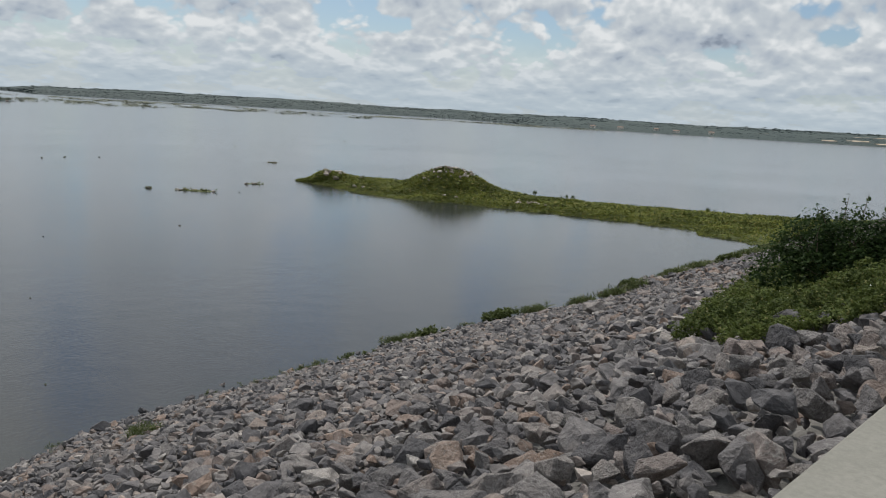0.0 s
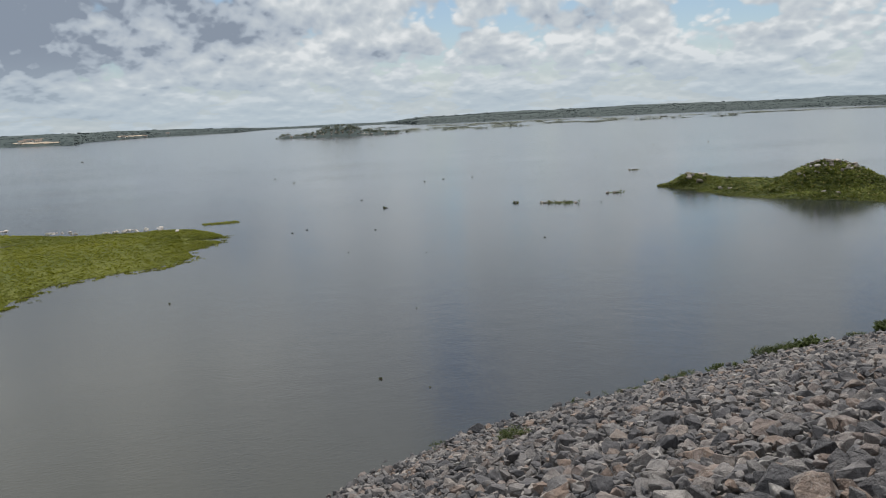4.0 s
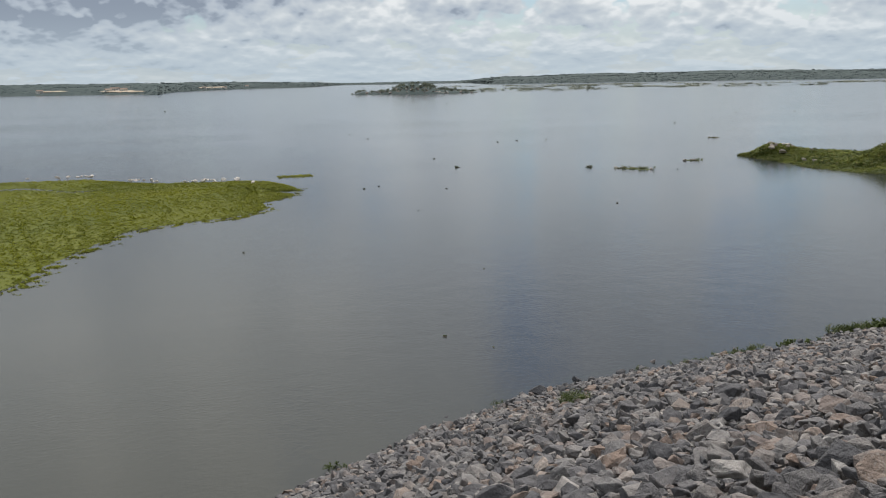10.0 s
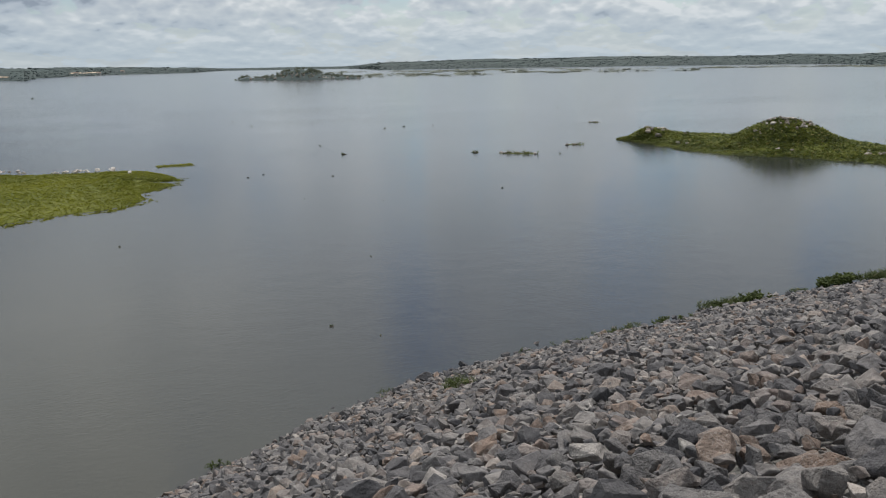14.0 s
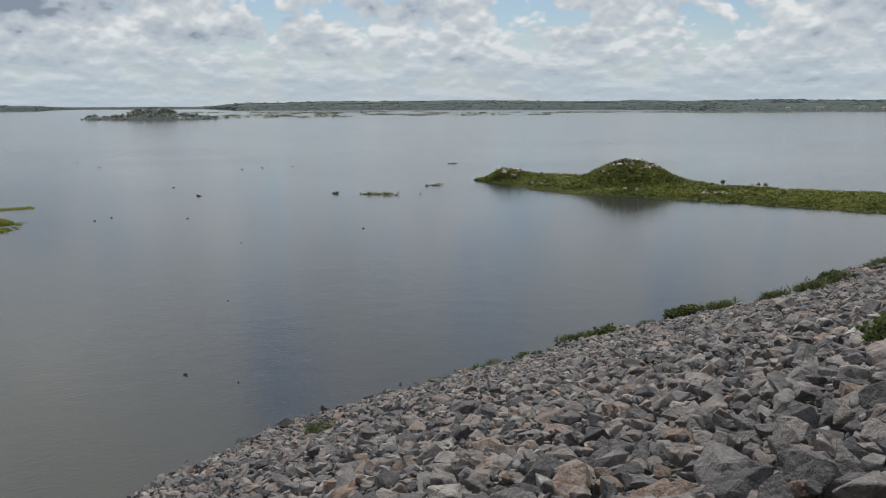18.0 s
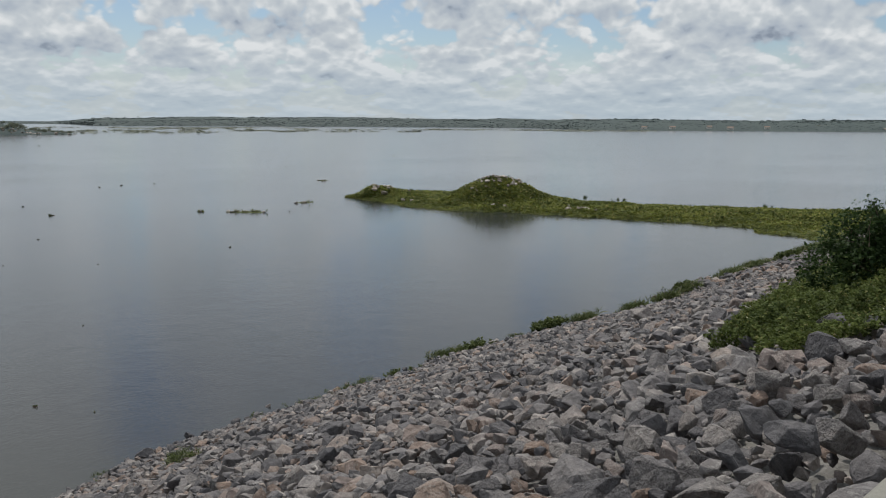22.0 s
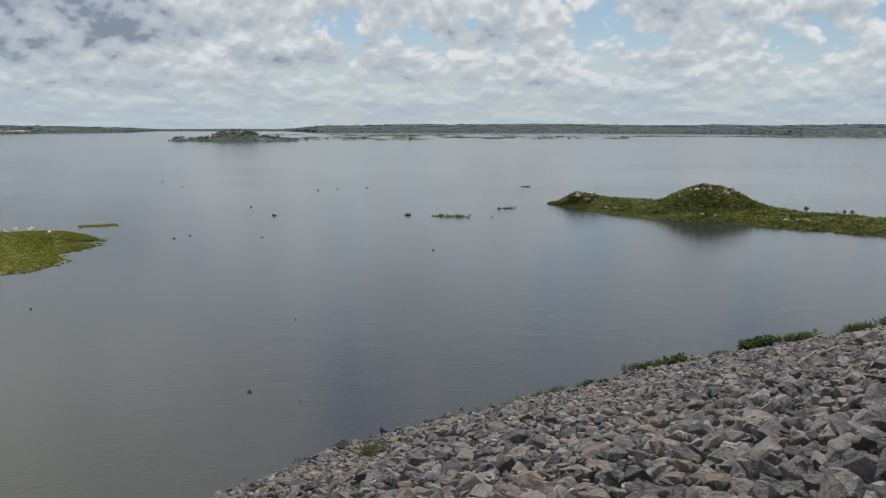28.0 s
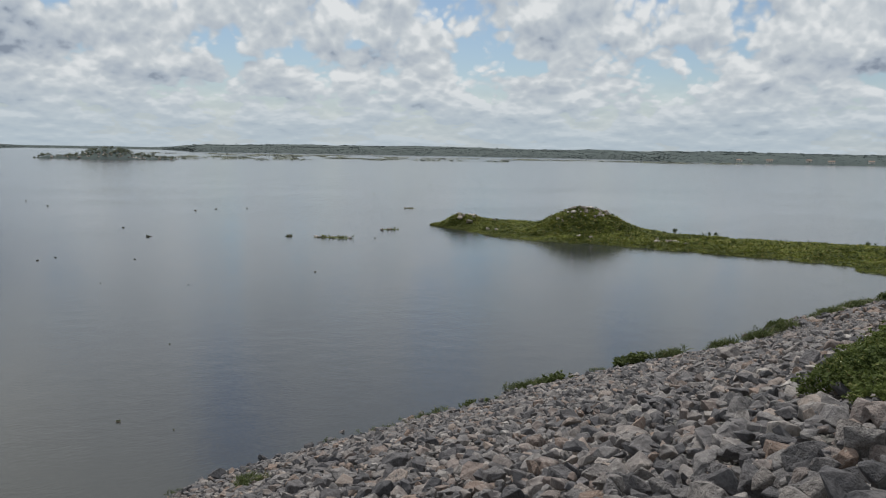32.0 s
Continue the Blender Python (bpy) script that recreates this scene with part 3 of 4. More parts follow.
def build_rocks():
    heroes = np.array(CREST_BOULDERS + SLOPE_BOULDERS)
    def layer(x0, x1, y0, y1, step, lo, hi, lift):
        gx, gy = np.meshgrid(np.arange(x0, x1, step), np.arange(y0, y1, step))
        x = gx.ravel() + rng.uniform(-0.45, 0.45, gx.size) * step
        y = gy.ravel() + rng.uniform(-0.45, 0.45, gx.size) * step
        keep = (y < shore_y(x) - 0.1 + 0.25 * np.sin(x * 1.3) + 0.2 * np.sin(x * 4.7)) & (y > 1.25)
        x, y = x[keep], y[keep]
        size = lo + (hi - lo) * rng.power(0.42, len(x)) ** 1.0
        return np.stack([x, y, slope_z(x, y) + lift + rng.uniform(-0.05, 0.06, len(x))], 1), size
    near, near_s = layer(1.2, 9.5, 1.3, 8.5, 0.165, 0.13, 0.42, -0.02)
    big, big_s = layer(1.2, 14, 1.3, 16, 1.0, 0.3, 0.55, 0.02)
    clear = lambda p: np.min(np.hypot(p[:, None, 0] - heroes[None, :, 0], p[:, None, 1] - heroes[None, :, 1]) / heroes[None, :, 2], 1) > 0.42
    keep = clear(near)
    near, near_s = near[keep], near_s[keep]
    keep = clear(big)
    big, big_s = big[keep], big_s[keep]
    gap, gap_s = layer(1.2, 9.5, 1.3, 8.5, 0.14, 0.07, 0.17, -0.06)
    low, low_s = layer(1.2, 14, 8.5, 27, 0.19, 0.16, 0.44, -0.02)
    side, side_s = layer(9.5, 14, 1.3, 8.5, 0.19, 0.15, 0.42, -0.02)
    mid, mid_s = layer(14, 42, 1.3, 28, 0.22, 0.18, 0.5, -0.02)
    left, left_s = layer(-14, 1.2, 1.3, 20, 0.23, 0.18, 0.48, -0.02)
    far, far_s = layer(42, 130, 1.3, 30, 0.55, 0.45, 1.0, 0.0)
    wx = rng.uniform(12, 62, 90)
    wet = np.stack([wx, shore_y(wx) + rng.uniform(-0.3, 0.9, 90) * rng.uniform(0, 1, 90), np.full(90, 0.02)], 1)
    wet_s = rng.uniform(0.2, 0.5, 90)
    end, end_s = layer(130, 420, 1.3, 30, 2.4, 1.6, 3.0, 0.0)
    stretch = np.flatnonzero((near[:, 0] > 3.0) & (near[:, 0] < 7.5) & (near[:, 1] > 1.6) & (near[:, 1] < 5.5) & (near_s > 0.19))
    stretch = stretch[np.argsort(near[stretch, 0] + near[stretch, 1])][:300 - len(heroes)]
    rest = np.setdiff1d(np.arange(len(near)), stretch)
    for name, var, p, s in (("riprap_stones", FINE_ROCKS, np.concatenate([near[rest], big]), np.concatenate([near_s[rest], big_s])), ("riprap_chips", ROCKS, gap, gap_s), ("riprap_stones", ROCKS, np.concatenate([mid, left, low, side, wet]), np.concatenate([mid_s, left_s, low_s, side_s, wet_s])),
                            ("riprap_stones", ROCKS, np.concatenate([far, end]), np.concatenate([far_s, end_s]))):
        tagged(scattered(name, var, p, s, ROCK, 0.9, dam), kind="stuff")
    shapes = [mesh_of("rock", v, f, ROCK_PIECE) for v, f in FINE_ROCKS]
    rot = turns(len(stretch), 0.9)
    for k, i in enumerate(stretch):
        m = Matrix.LocRotScale(near[i], Matrix(rot[k].tolist()).to_quaternion(), [near_s[i]] * 3)
        obj("rock", shapes[k % len(shapes)], dam, m)
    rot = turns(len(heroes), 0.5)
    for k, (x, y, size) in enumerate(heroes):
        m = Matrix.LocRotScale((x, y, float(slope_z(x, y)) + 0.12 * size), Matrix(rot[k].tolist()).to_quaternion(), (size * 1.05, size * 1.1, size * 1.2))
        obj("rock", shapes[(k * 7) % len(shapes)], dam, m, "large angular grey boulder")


# ---- the green peninsula ----
NEAR_EDGE = [(67.9, 85.0), (66.7, 78.2), (64.5, 71.0), (64.8, 66.5), (65.4, 63.1), (67.2, 60.0), (69.0, 56.2), (70.0, 52.8), (71.3, 48.6), (72.6, 43.1), (73.8, 40.5), (74.0, 37.5), (74.3, 34.3), (71.4, 32.6), (70.3, 29.6), (69.8, 26.6)]
BACK_EDGE = [(68.2, 85.5), (76.5, 88), (84.0, 82.5), (85, 66), (85.8, 57), (88.6, 50), (91.4, 44.2), (94.5, 38.5), (99, 32), (110, 26)]
MOUNDS = [(76, 66.2, 5.2, 2.1), (76, 66.2, 9.0, 0.35), (71, 82, 3.0, 0.75), (73.5, 78, 3.0, 0.2)]  # x, y, reach, height


def peninsula_z(x, y, v):
    edge = np.sin(np.pi * np.clip(v, 0, 1)) ** 0.6
    z = -0.25 + 0.75 * edge + 0.16 * fbm(x, y, 0.35, 5.0) + 0.10 * fbm(x, y, 1.3, 11.0)
    for mx, my, reach, high in MOUNDS:
        z = z + high * np.exp(-(((x - mx) ** 2 + (y - my) ** 2) / (2 * (reach * 0.62) ** 2)) ** 1.4) * np.clip(edge * 1.4, 0, 1)
    return z


def strip_land(name, near, back, rows, cols, height, mat, label, tip=0):
    n, b = smooth_line(near, rows), smooth_line(back, rows)
    v = np.linspace(0, 1, cols)[None, :]
    jag = 0.35 * fbm(n[:, 0], n[:, 1], 0.7, 9.0)[:, None] * np.minimum(1, np.arange(rows) / 4)[:, None]
    x = n[:, :1] * (1 - v) + b[:, :1] * v - jag * (1 - v)
    y = n[:, 1:] * (1 - v) + b[:, 1:] * v
    z = height(x, y, v * np.ones_like(x))
    ends = np.arange(rows) if tip == 0 else np.arange(rows)[::-1]
    z = -0.15 + (z + 0.15) * np.minimum(1, 0.25 + ends / 12)[:, None]
    ob = tagged(obj(name, mesh_of(name, np.stack([x, y, z], -1).reshape(-1, 3), grid_tris(rows, cols), mat, True)), label, "ground", kind="structure")
    def place(count, spread=1.0):
        i, j = rng.uniform(0, rows - 1.001, count), rng.uniform(0, cols - 1.001, count)
        a, c = i.astype(int), j.astype(int)
        fi, fj = (i - a)[:, None], (j - c)[:, None]
        p = np.stack([x, y, z], -1)
        return p[a, c] * (1 - fi) * (1 - fj) + p[a + 1, c] * fi * (1 - fj) + p[a, c + 1] * (1 - fi) * fj + p[a + 1, c + 1] * fi * fj
    return ob, place


pen, pen_place = strip_land("peninsula", NEAR_EDGE, BACK_EDGE, 110, 36, peninsula_z, MUD, "low green spit of land reaching into the lake")
p = pen_place(48000)
tagged(scattered("low_plants", SMALL_CLUMPS, p, (0.18 + 0.42 * rng.power(0.7, len(p))) * np.clip(0.6 + 0.7 * p[:, 2], 0.5, 1), BANK_LEAF, 0.4, None, (1.15, 1.15, 0.75)), "dense yellow-green weeds covering the spit", "plants", kind="stuff")


def boulders(name, places, sizes, label, category="boulder", group="", mat=None):
    for k, (at, size) in enumerate(zip(places, sizes)):
        v, f = FINE_ROCKS[k % len(FINE_ROCKS)]
        m = Matrix.LocRotScale(at, Euler((rng.uniform(-0.4, 0.4), rng.uniform(-0.4, 0.4), rng.uniform(0, 6.3))), [size] * 3)
        tagged(obj(name, mesh_of(name, v, f, mat or PALE_ROCK), None, m), label, category, group)


def on_pen(x, y):
    return float(peninsula_z(np.array([x]), np.array([y]), np.array([0.5]))[0])


spots = [(75.6 + rng.normal(0, 1.5), 66.2 + rng.normal(0, 2.0)) for _ in range(90)]
boulders("boulder", [(a, b, on_pen(a, b) + 0.2) for a, b in spots], 0.2 + 0.75 * rng.power(0.5, len(spots)), "pale weathered boulder half sunk in the grassy mound", group="boulders on the mound")
spots = [(71 + rng.normal(0, 1.0), 81.5 + rng.normal(0, 1.5)) for _ in range(12)]
boulders("boulder", [(a, b, on_pen(a, b) + 0.22) for a, b in spots], rng.uniform(0.5, 1.3, len(spots)), "pale grey boulder at the tip of the green spit", group="boulders at the tip")
spots = [(74.2 + rng.normal(0, 0.7), 54.2 + rng.normal(0, 1.1)) for _ in range(12)] + [(71 + rng.normal(0, 0.5), 61.5 + rng.normal(0, 0.8)) for _ in range(7)] + [(70, 67.0), (69.6, 66.4), (67.4, 73.6), (67.9, 72.6)]
boulders("boulder", [(a, b, 0.5) for a, b in spots], rng.uniform(0.4, 0.9, len(spots)), "pale stone among weeds on the low spit", group="stones on the spit")


line = smooth_line(BACK_EDGE[2:], 90)
q = np.array([(x - abs(rng.normal(0.3, 0.8)), y + rng.uniform(-0.5, 0.5), 0.12) for x, y in line for _ in range(2)])
q = np.concatenate([q, pen_place(1100)])
tagged(scattered("spit_shrubs", CLUMPS, q, (0.2 + 0.45 * rng.power(0.5, len(q))) * np.clip(0.5 + q[:, 2], 0.4, 1), SHRUB_LEAF, 0.3), "scattered small green shrubs on the spit", "shrubs", kind="stuff")
for x, y, k in [(86.3, 61.0, 0.6), (87.5, 57.0, 0.42), (87.9, 56.4, 0.46), (92.5, 41, 0.5)]:
    base = tagged(new("shrub"), "small dark shrub at the spit's far edge", "shrub", "shrubs on the spit")
    base.matrix_basis = pose(x, y, 0.05)
    bm = bmesh.new()
    limb(bm, [(0, 0, -0.1), (0.03, 0, 0.2), (0, 0.05, 0.4)], 0.03, 0.012)
    part("stem", bm, BARK, base)
    scattered("crown", CLUMPS, rng.normal(0, 0.22, (30, 3)) * k + (0, 0, 0.55 * k), np.full(30, 0.4 * k), SHRUB_LEAF, 0.8, base)


# ---- the green marsh ----
MARSH_NEAR = [(-60, 25), (-30, 33), (-9, 41), (-6.1, 43.2), (-5.2, 47.9), (-3.0, 53.8), (-1.5, 57.8), (0.2, 59.7), (3.0, 61), (5.9, 61.6), (7.7, 63.3), (8.8, 65.4), (8.2, 69.0), (10.2, 70.6), (11.8, 72.2), (13.0, 77)]
MARSH_BACK = [(-75, 103), (-40, 101), (-20.3, 98.4), (-13.5, 97.2), (-6.5, 96.0), (-2.4, 91.4), (0.3, 88.6), (5.6, 86.8), (8.3, 86.6), (11.0, 85.0), (12.6, 80.6), (13.0, 77.6)]


def marsh_z(x, y, v):
    channel = np.exp(-((y - 82.0 + 0.49 * x + 1.2 * np.sin(x * 0.7)) / 1.1) ** 2) * np.where((x < -4) | (x > 7), 1.0, 0.25)
    return -0.12 + 0.30 * np.sin(np.pi * np.clip(v, 0, 1)) ** 0.35 + 0.035 * fbm(x, y, 0.4, 2.0) - 0.24 * channel


marsh, marsh_place = strip_land("marsh", MARSH_NEAR, MARSH_BACK, 120, 40, marsh_z, MARSH_SOIL, "flat green marsh bank at the edge of the lake", 1)
p = marsh_place(62000)
p = p[p[:, 2] > -0.02]
edge = smooth_line(MARSH_NEAR[2:], 6000)
fringe = np.stack([edge[:, 0] + np.abs(rng.normal(0, 0.4, 6000)) - 0.3, edge[:, 1] - np.abs(rng.normal(0, 0.35, 6000)) + 0.4, np.full(6000, -0.03)], 1)
fringe = fringe[(fbm(fringe[:, 0], fringe[:, 1], 1.3, 8.0) > 0.15)]
tagged(scattered("marsh_plants", SMALL_CLUMPS, np.concatenate([p, fringe]), (0.13 + 0.21 * rng.power(0.6, len(p) + len(fringe))), MARSH_LEAF, 0.3, None, (1, 1, 0.5)), "dense bright green water plants", "plants", kind="stuff")
p = np.stack([rng.uniform(12.8, 16.2, 260), rng.normal(88.0, 0.55, 260), np.full(260, -0.02)], 1)
tagged(scattered("floating_plants", SMALL_CLUMPS, p, rng.uniform(0.2, 0.4, 260), MARSH_LEAF, 0.3, None, (1, 1, 0.4)), "small floating patch of green water plants", "plants", kind="stuff")
spots = [(a + rng.normal(0, spread), b + rng.normal(0, 0.3)) for a, b, spread, count in [(-11.9, 96.9, 0.2, 1), (-8.4, 96.6, 0.3, 2), (-6.5, 96.2, 0.5, 6), (-1.3, 90.0, 0.8, 7), (0.6, 87.9, 0.2, 2), (5.2, 86.4, 1.0, 15), (8.2, 86.2, 0.2, 2), (9.7, 83.2, 0.15, 1)] for _ in range(count)]
boulders("stone", [(a, b, 0.22) for a, b in spots], rng.uniform(0.3, 0.8, len(spots)), "pale stone at the far edge of the green marsh", "stone", "stones along the marsh", WHITE_ROCK)


# ---- islets ----
def islet(cx, cy, length, turn, stones, plants):
    base = tagged(new("islet"), "tiny rocky islet with sparse weeds in open water", "islet", "islets")
    base.matrix_basis = pose(cx, cy, 0, 0, 0, turn)
    bm = bmesh.new()
    bmesh.ops.create_icosphere(bm, subdivisions=3, radius=0.5)
    for v in bm.verts:
        v.co = Vector((v.co.x * length, v.co.y * min(length * 0.4, 1.3), v.co.z * 0.22 - 0.05)) + Vector((0.3, 0.3, 0.05)) * noise.noise(v.co * 6 + Vector((cx, 0, 0)))
    part("soil", bm, MUD, base, smooth=True)
    for k in range(stones):
        v, f = FINE_ROCKS[(k * 5 + int(cx)) % len(FINE_ROCKS)]
        at = (rng.uniform(-0.4, 0.44) * length, rng.uniform(-0.1, 0.1) * min(length, 3), 0.07)
        obj("stone", mesh_of("stone", v, f, PALE_ROCK), base, Matrix.LocRotScale(at, Euler((0.2, 0.1, k)), [rng.uniform(0.25, 0.6)] * 3))
    if plants:
        x = rng.choice([-0.12, 0.2, 0.3], plants) * length + rng.normal(0, 0.1, plants) * length
        p = np.stack([x, rng.normal(0, 0.07, plants) * min(length, 3), rng.uniform(-0.03, 0.1, plants)], 1)
        tagged(scattered("weeds", CLUMPS, p, rng.uniform(0.14, 0.36, plants), BANK_LEAF, 0.4, base), kind="stuff")


islet(45.5, 81.6, 0.9, -49, 2, 8)
islet(48.8, 78.0, 5.0, -49, 12, 46)
islet(59.7, 82.7, 2.7, -12, 5, 14)
islet(84.7, 112.4, 2.2, -36, 5, 0)


# ---- driftwood and weed scraps on the water ----
def scrap(x, y, size):
    base = tagged(new("floating_scrap"), "dark scrap of weed floating on the lake", "debris", "scraps on the water")
    base.matrix_basis = pose(x, y, 0.0, 0, 0, rng.uniform(0, 360))
    bm = bmesh.new()
    bmesh.ops.create_icosphere(bm, subdivisions=2, radius=0.5)
    for v in bm.verts:
        v.co = Vector((v.co.x * size, v.co.y * size * 0.5, v.co.z * size * 0.28)) + size * 0.16 * noise.noise_vector(v.co * 6 + Vector((x, y, 0)))
    part("mat", bm, BARK, base)
    scattered("leaves", LOW_CLUMPS, np.array([(rng.normal(0, 0.2) * size, rng.normal(0, 0.1) * size, 0.02) for _ in range(5)]), np.full(5, size * 0.45), TUFT_LEAF, 0.5, base)


for x, y, s in [(10.5, 29.2, 0.28), (11.7, 27.3, 0.16), (16.2, 39.4, 0.2), (5.1, 48.7, 0.25), (34.2, 56.6, 0.36), (23.8, 55.9, 0.2), (19.1, 59.7, 0.2), (25.3, 71.0, 0.35), (33.7, 99.6, 0.5),
                (51.7, 121.9, 0.7), (55.7, 123.6, 0.7), (60.8, 123.2, 0.7), (106, 153.9, 0.9), (35.7, 155.3, 0.7), (35.6, 140.8, 0.7), (32.7, 88.3, 0.9), (18.5, 74.2, 0.4), (20.2, 75.5, 0.4), (52.5, 75.2, 0.4), (6.2, 338, 1.6), (122, 345, 1.6), (150, 190, 1.0), (165, 185, 1.0)]:
    scrap(x, y, s * 0.62)


# ---- the bush and plants on the slope ----
def bush(cx, cy, lobes, leaves, size, label, shoots=0):
    z0 = float(slope_z(cx, cy)) - 0.1
    base = tagged(new("bush"), label, "bush")
    base.matrix_basis = pose(cx, cy, z0)
    pts, stems = [], []
    total = sum(r ** 2 for *_, r, _ in lobes)
    for k, (x, y, z, r, tall) in enumerate(lobes):
        bm = bmesh.new()
        mid = (x * 0.4 + rng.uniform(-0.1, 0.1), y * 0.4 + rng.uniform(-0.1, 0.1), z * 0.6)
        limb(bm, [(rng.uniform(-0.1, 0.1), rng.uniform(-0.1, 0.1), 0), mid, (x, y, z + r * 0.3)], 0.03, 0.008)
        for _ in range(6):
            d = Vector((rng.normal(), rng.normal(), rng.uniform(0, 1.2))).normalized() * r * 0.95
            limb(bm, [mid, (x + d.x * 0.5, y + d.y * 0.5, z + d.z * 0.5), (x + d.x, y + d.y, z + d.z * tall)], 0.012, 0.003, 5)
        stems.append(part("stem", bm, BARK, base))
        c = int(leaves * r ** 2 / total)
        d = rng.normal(size=(c, 3))
        d /= np.linalg.norm(d, axis=1)[:, None]
        rad = r * rng.uniform(0.45, 1.0, c) ** 0.5 * (1 + 0.22 * np.sin(d[:, 0] * 7 + k) * np.cos(d[:, 1] * 6 + d[:, 2] * 5))
        q = d * rad[:, None] * (1, 1, tall) + (x, y, z)
        pts.append(q)
    for k in range(shoots):
        x, y, z, r, tall = lobes[k % len(lobes)]
        foot = Vector((x + rng.uniform(-0.6, 0.6) * r, y + rng.uniform(-0.6, 0.6) * r, z + r * tall * 0.75))
        tip = foot + Vector((rng.uniform(-0.15, 0.15), rng.uniform(-0.15, 0.15), rng.uniform(0.2, 0.42)))
        bm = bmesh.new()
        limb(bm, [foot, (foot + tip) / 2 + Vector((0.02, 0, 0)), tip], 0.007, 0.003, 5)
        part("shoot", bm, BARK, stems[k % len(stems)], "thin leafy upright shoot")
        t = rng.uniform(0.15, 1.0, 16)[:, None]
        pts.append(np.array(foot) * (1 - t) + np.array(tip) * t + rng.normal(0, 0.025, (16, 3)))
    pts = np.concatenate(pts)
    pts = pts[pts[:, 2] > -0.05]
    scattered("crown", [leaf(1.0, 0.42, 0.2), leaf(1.0, 0.5, -0.15), leaf(0.8, 0.4, 0.3)], pts, rng.uniform(0.6, 1.3, len(pts)) * size, BUSH_LEAF, 1.1, base)


bush(13.2, 4.0, [(0, 0.55, 0.62, 0.55, 0.95), (0, 0, 0.68, 0.58, 0.95), (0.1, -0.55, 0.65, 0.58, 0.9), (0.2, -1.0, 0.5, 0.55, 0.9), (-0.1, 0.85, 0.2, 0.5, 0.95), (-0.45, 0.25, 0.3, 0.55, 0.9),
                 (-0.3, -0.45, 0.35, 0.55, 0.9), (0.6, 0.3, 0.55, 0.6, 0.9), (0.7, -0.6, 0.5, 0.6, 0.9), (0.1, -1.5, 0.3, 0.5, 0.9)], 24000, 0.085, "dense dark green leafy bush on the stone slope", 16)
bush(17.0, 3.2, [(0, 0, 0.2, 0.6, 0.8), (0.8, -0.4, 0.35, 0.7, 0.8), (1.6, 0.4, 0.1, 0.7, 0.8), (2.6, -0.5, 0.3, 0.8, 0.8)], 12000, 0.085, "low dark green shrub behind the large bush", 3)


def build_cover():
    x = rng.uniform(6.9, 40, 260000)
    x = 6.9 + (x - 6.9) * rng.uniform(0.1, 1, len(x))
    y = rng.uniform(1.3, 13, len(x))
    keep = in_cover(x, y)
    x, y = x[keep][:38000], y[keep][:38000]
    high = 0.05 + 0.42 * np.clip(0.45 + 0.9 * fbm(x, y, 1.1, 4.0), 0, 1)
    p = np.stack([x, y, slope_z(x, y) + high * rng.uniform(0.1, 1.0, len(x))], 1)
    tagged(scattered("ground_cover", LOW_CLUMPS, p, rng.uniform(0.055, 0.125, len(p)), COVER_LEAF, 0.5), "bright green creeping plants spread over the stones", "plants", kind="stuff")
    f = p[rng.choice(len(p), 260, replace=False)] + (0, 0, 0.12)
    tagged(scattered("small_flowers", [leaf(1.0, 0.8, 0.1)], f, rng.uniform(0.014, 0.024, len(f)), PETAL, 0.5), "scattered tiny pale flowers among creeping plants", "flowers", kind="stuff")


build_cover()


def tuft(x, y, width, high, blades, label, mat, variants):
    z = max(0.0, float(slope_z(x, y)))
    base = tagged(new("shore_plant"), label, "plant", "plants at the waterline")
    base.matrix_basis = pose(x, y, z)
    p = np.stack([rng.normal(0, width * 0.33, blades), rng.normal(0, 0.22, blades), rng.uniform(-0.05, 0.1, blades)], 1)
    p[:, 2] -= 0.33 * p[:, 1]
    scattered("foliage", variants, p, rng.uniform(0.6, 1.1, blades) * high, mat, 0.35, base)


GRASSY, LEAFY = "tuft of olive grass growing at the stony waterline", "low dark green leafy plant at the stony waterline"
for x, y, w, h, b, kind in [(24.6, 23.9, 1.3, 0.42, 50, 1), (26.0, 23.6, 1.2, 0.42, 50, 2), (19.0, 22.9, 1.5, 0.28, 26, 1), (17.0, 22.6, 0.9, 0.22, 14, 1), (31.5, 24.0, 1.6, 0.5, 60, 2), (34.1, 23.7, 1.2, 0.55, 40, 1), (37.5, 23.2, 1.6, 0.55, 50, 1), (39.8, 22.7, 1.2, 0.65, 40, 1),
                            (44.5, 24.3, 1.8, 0.4, 60, 2), (48.5, 23.6, 2.0, 0.5, 60, 1), (52.5, 23.9, 1.6, 0.4, 40, 2), (56, 23.3, 2.2, 0.55, 60, 1), (61, 24.3, 2.4, 0.5, 60, 2), (67, 24.5, 3.0, 0.6, 70, 2), (42.0, 22.6, 1.8, 0.5, 50, 1), (46.5, 22.4, 2.2, 0.5, 60, 1), (50.5, 22.8, 2.4, 0.6, 70, 1), (54, 22.2, 2.4, 0.6, 70, 2), (58.5, 22.8, 2.6, 0.7, 70, 1), (63.5, 23.4, 3.0, 0.7, 80, 1), (20.8, 22.8, 0.8, 0.3, 16, 2), (29.0, 23.7, 0.7, 0.3, 14, 1), (15.0, 22.9, 0.5, 0.18, 8, 2), (4.4, 19.8, 0.5, 0.2, 8, 2), (9.5, 17.2, 0.5, 0.35, 18, 1), (9.5, 21.6, 0.5, 0.2, 8, 1)]:
    tuft(x, y, w, h, b, GRASSY if kind == 1 else LEAFY, TUFT_LEAF if kind == 1 else SHRUB_LEAF, BLADES if kind == 1 else CLUMPS)


# ---- the far island ----
ISLAND = Vector((215, 683, 0))


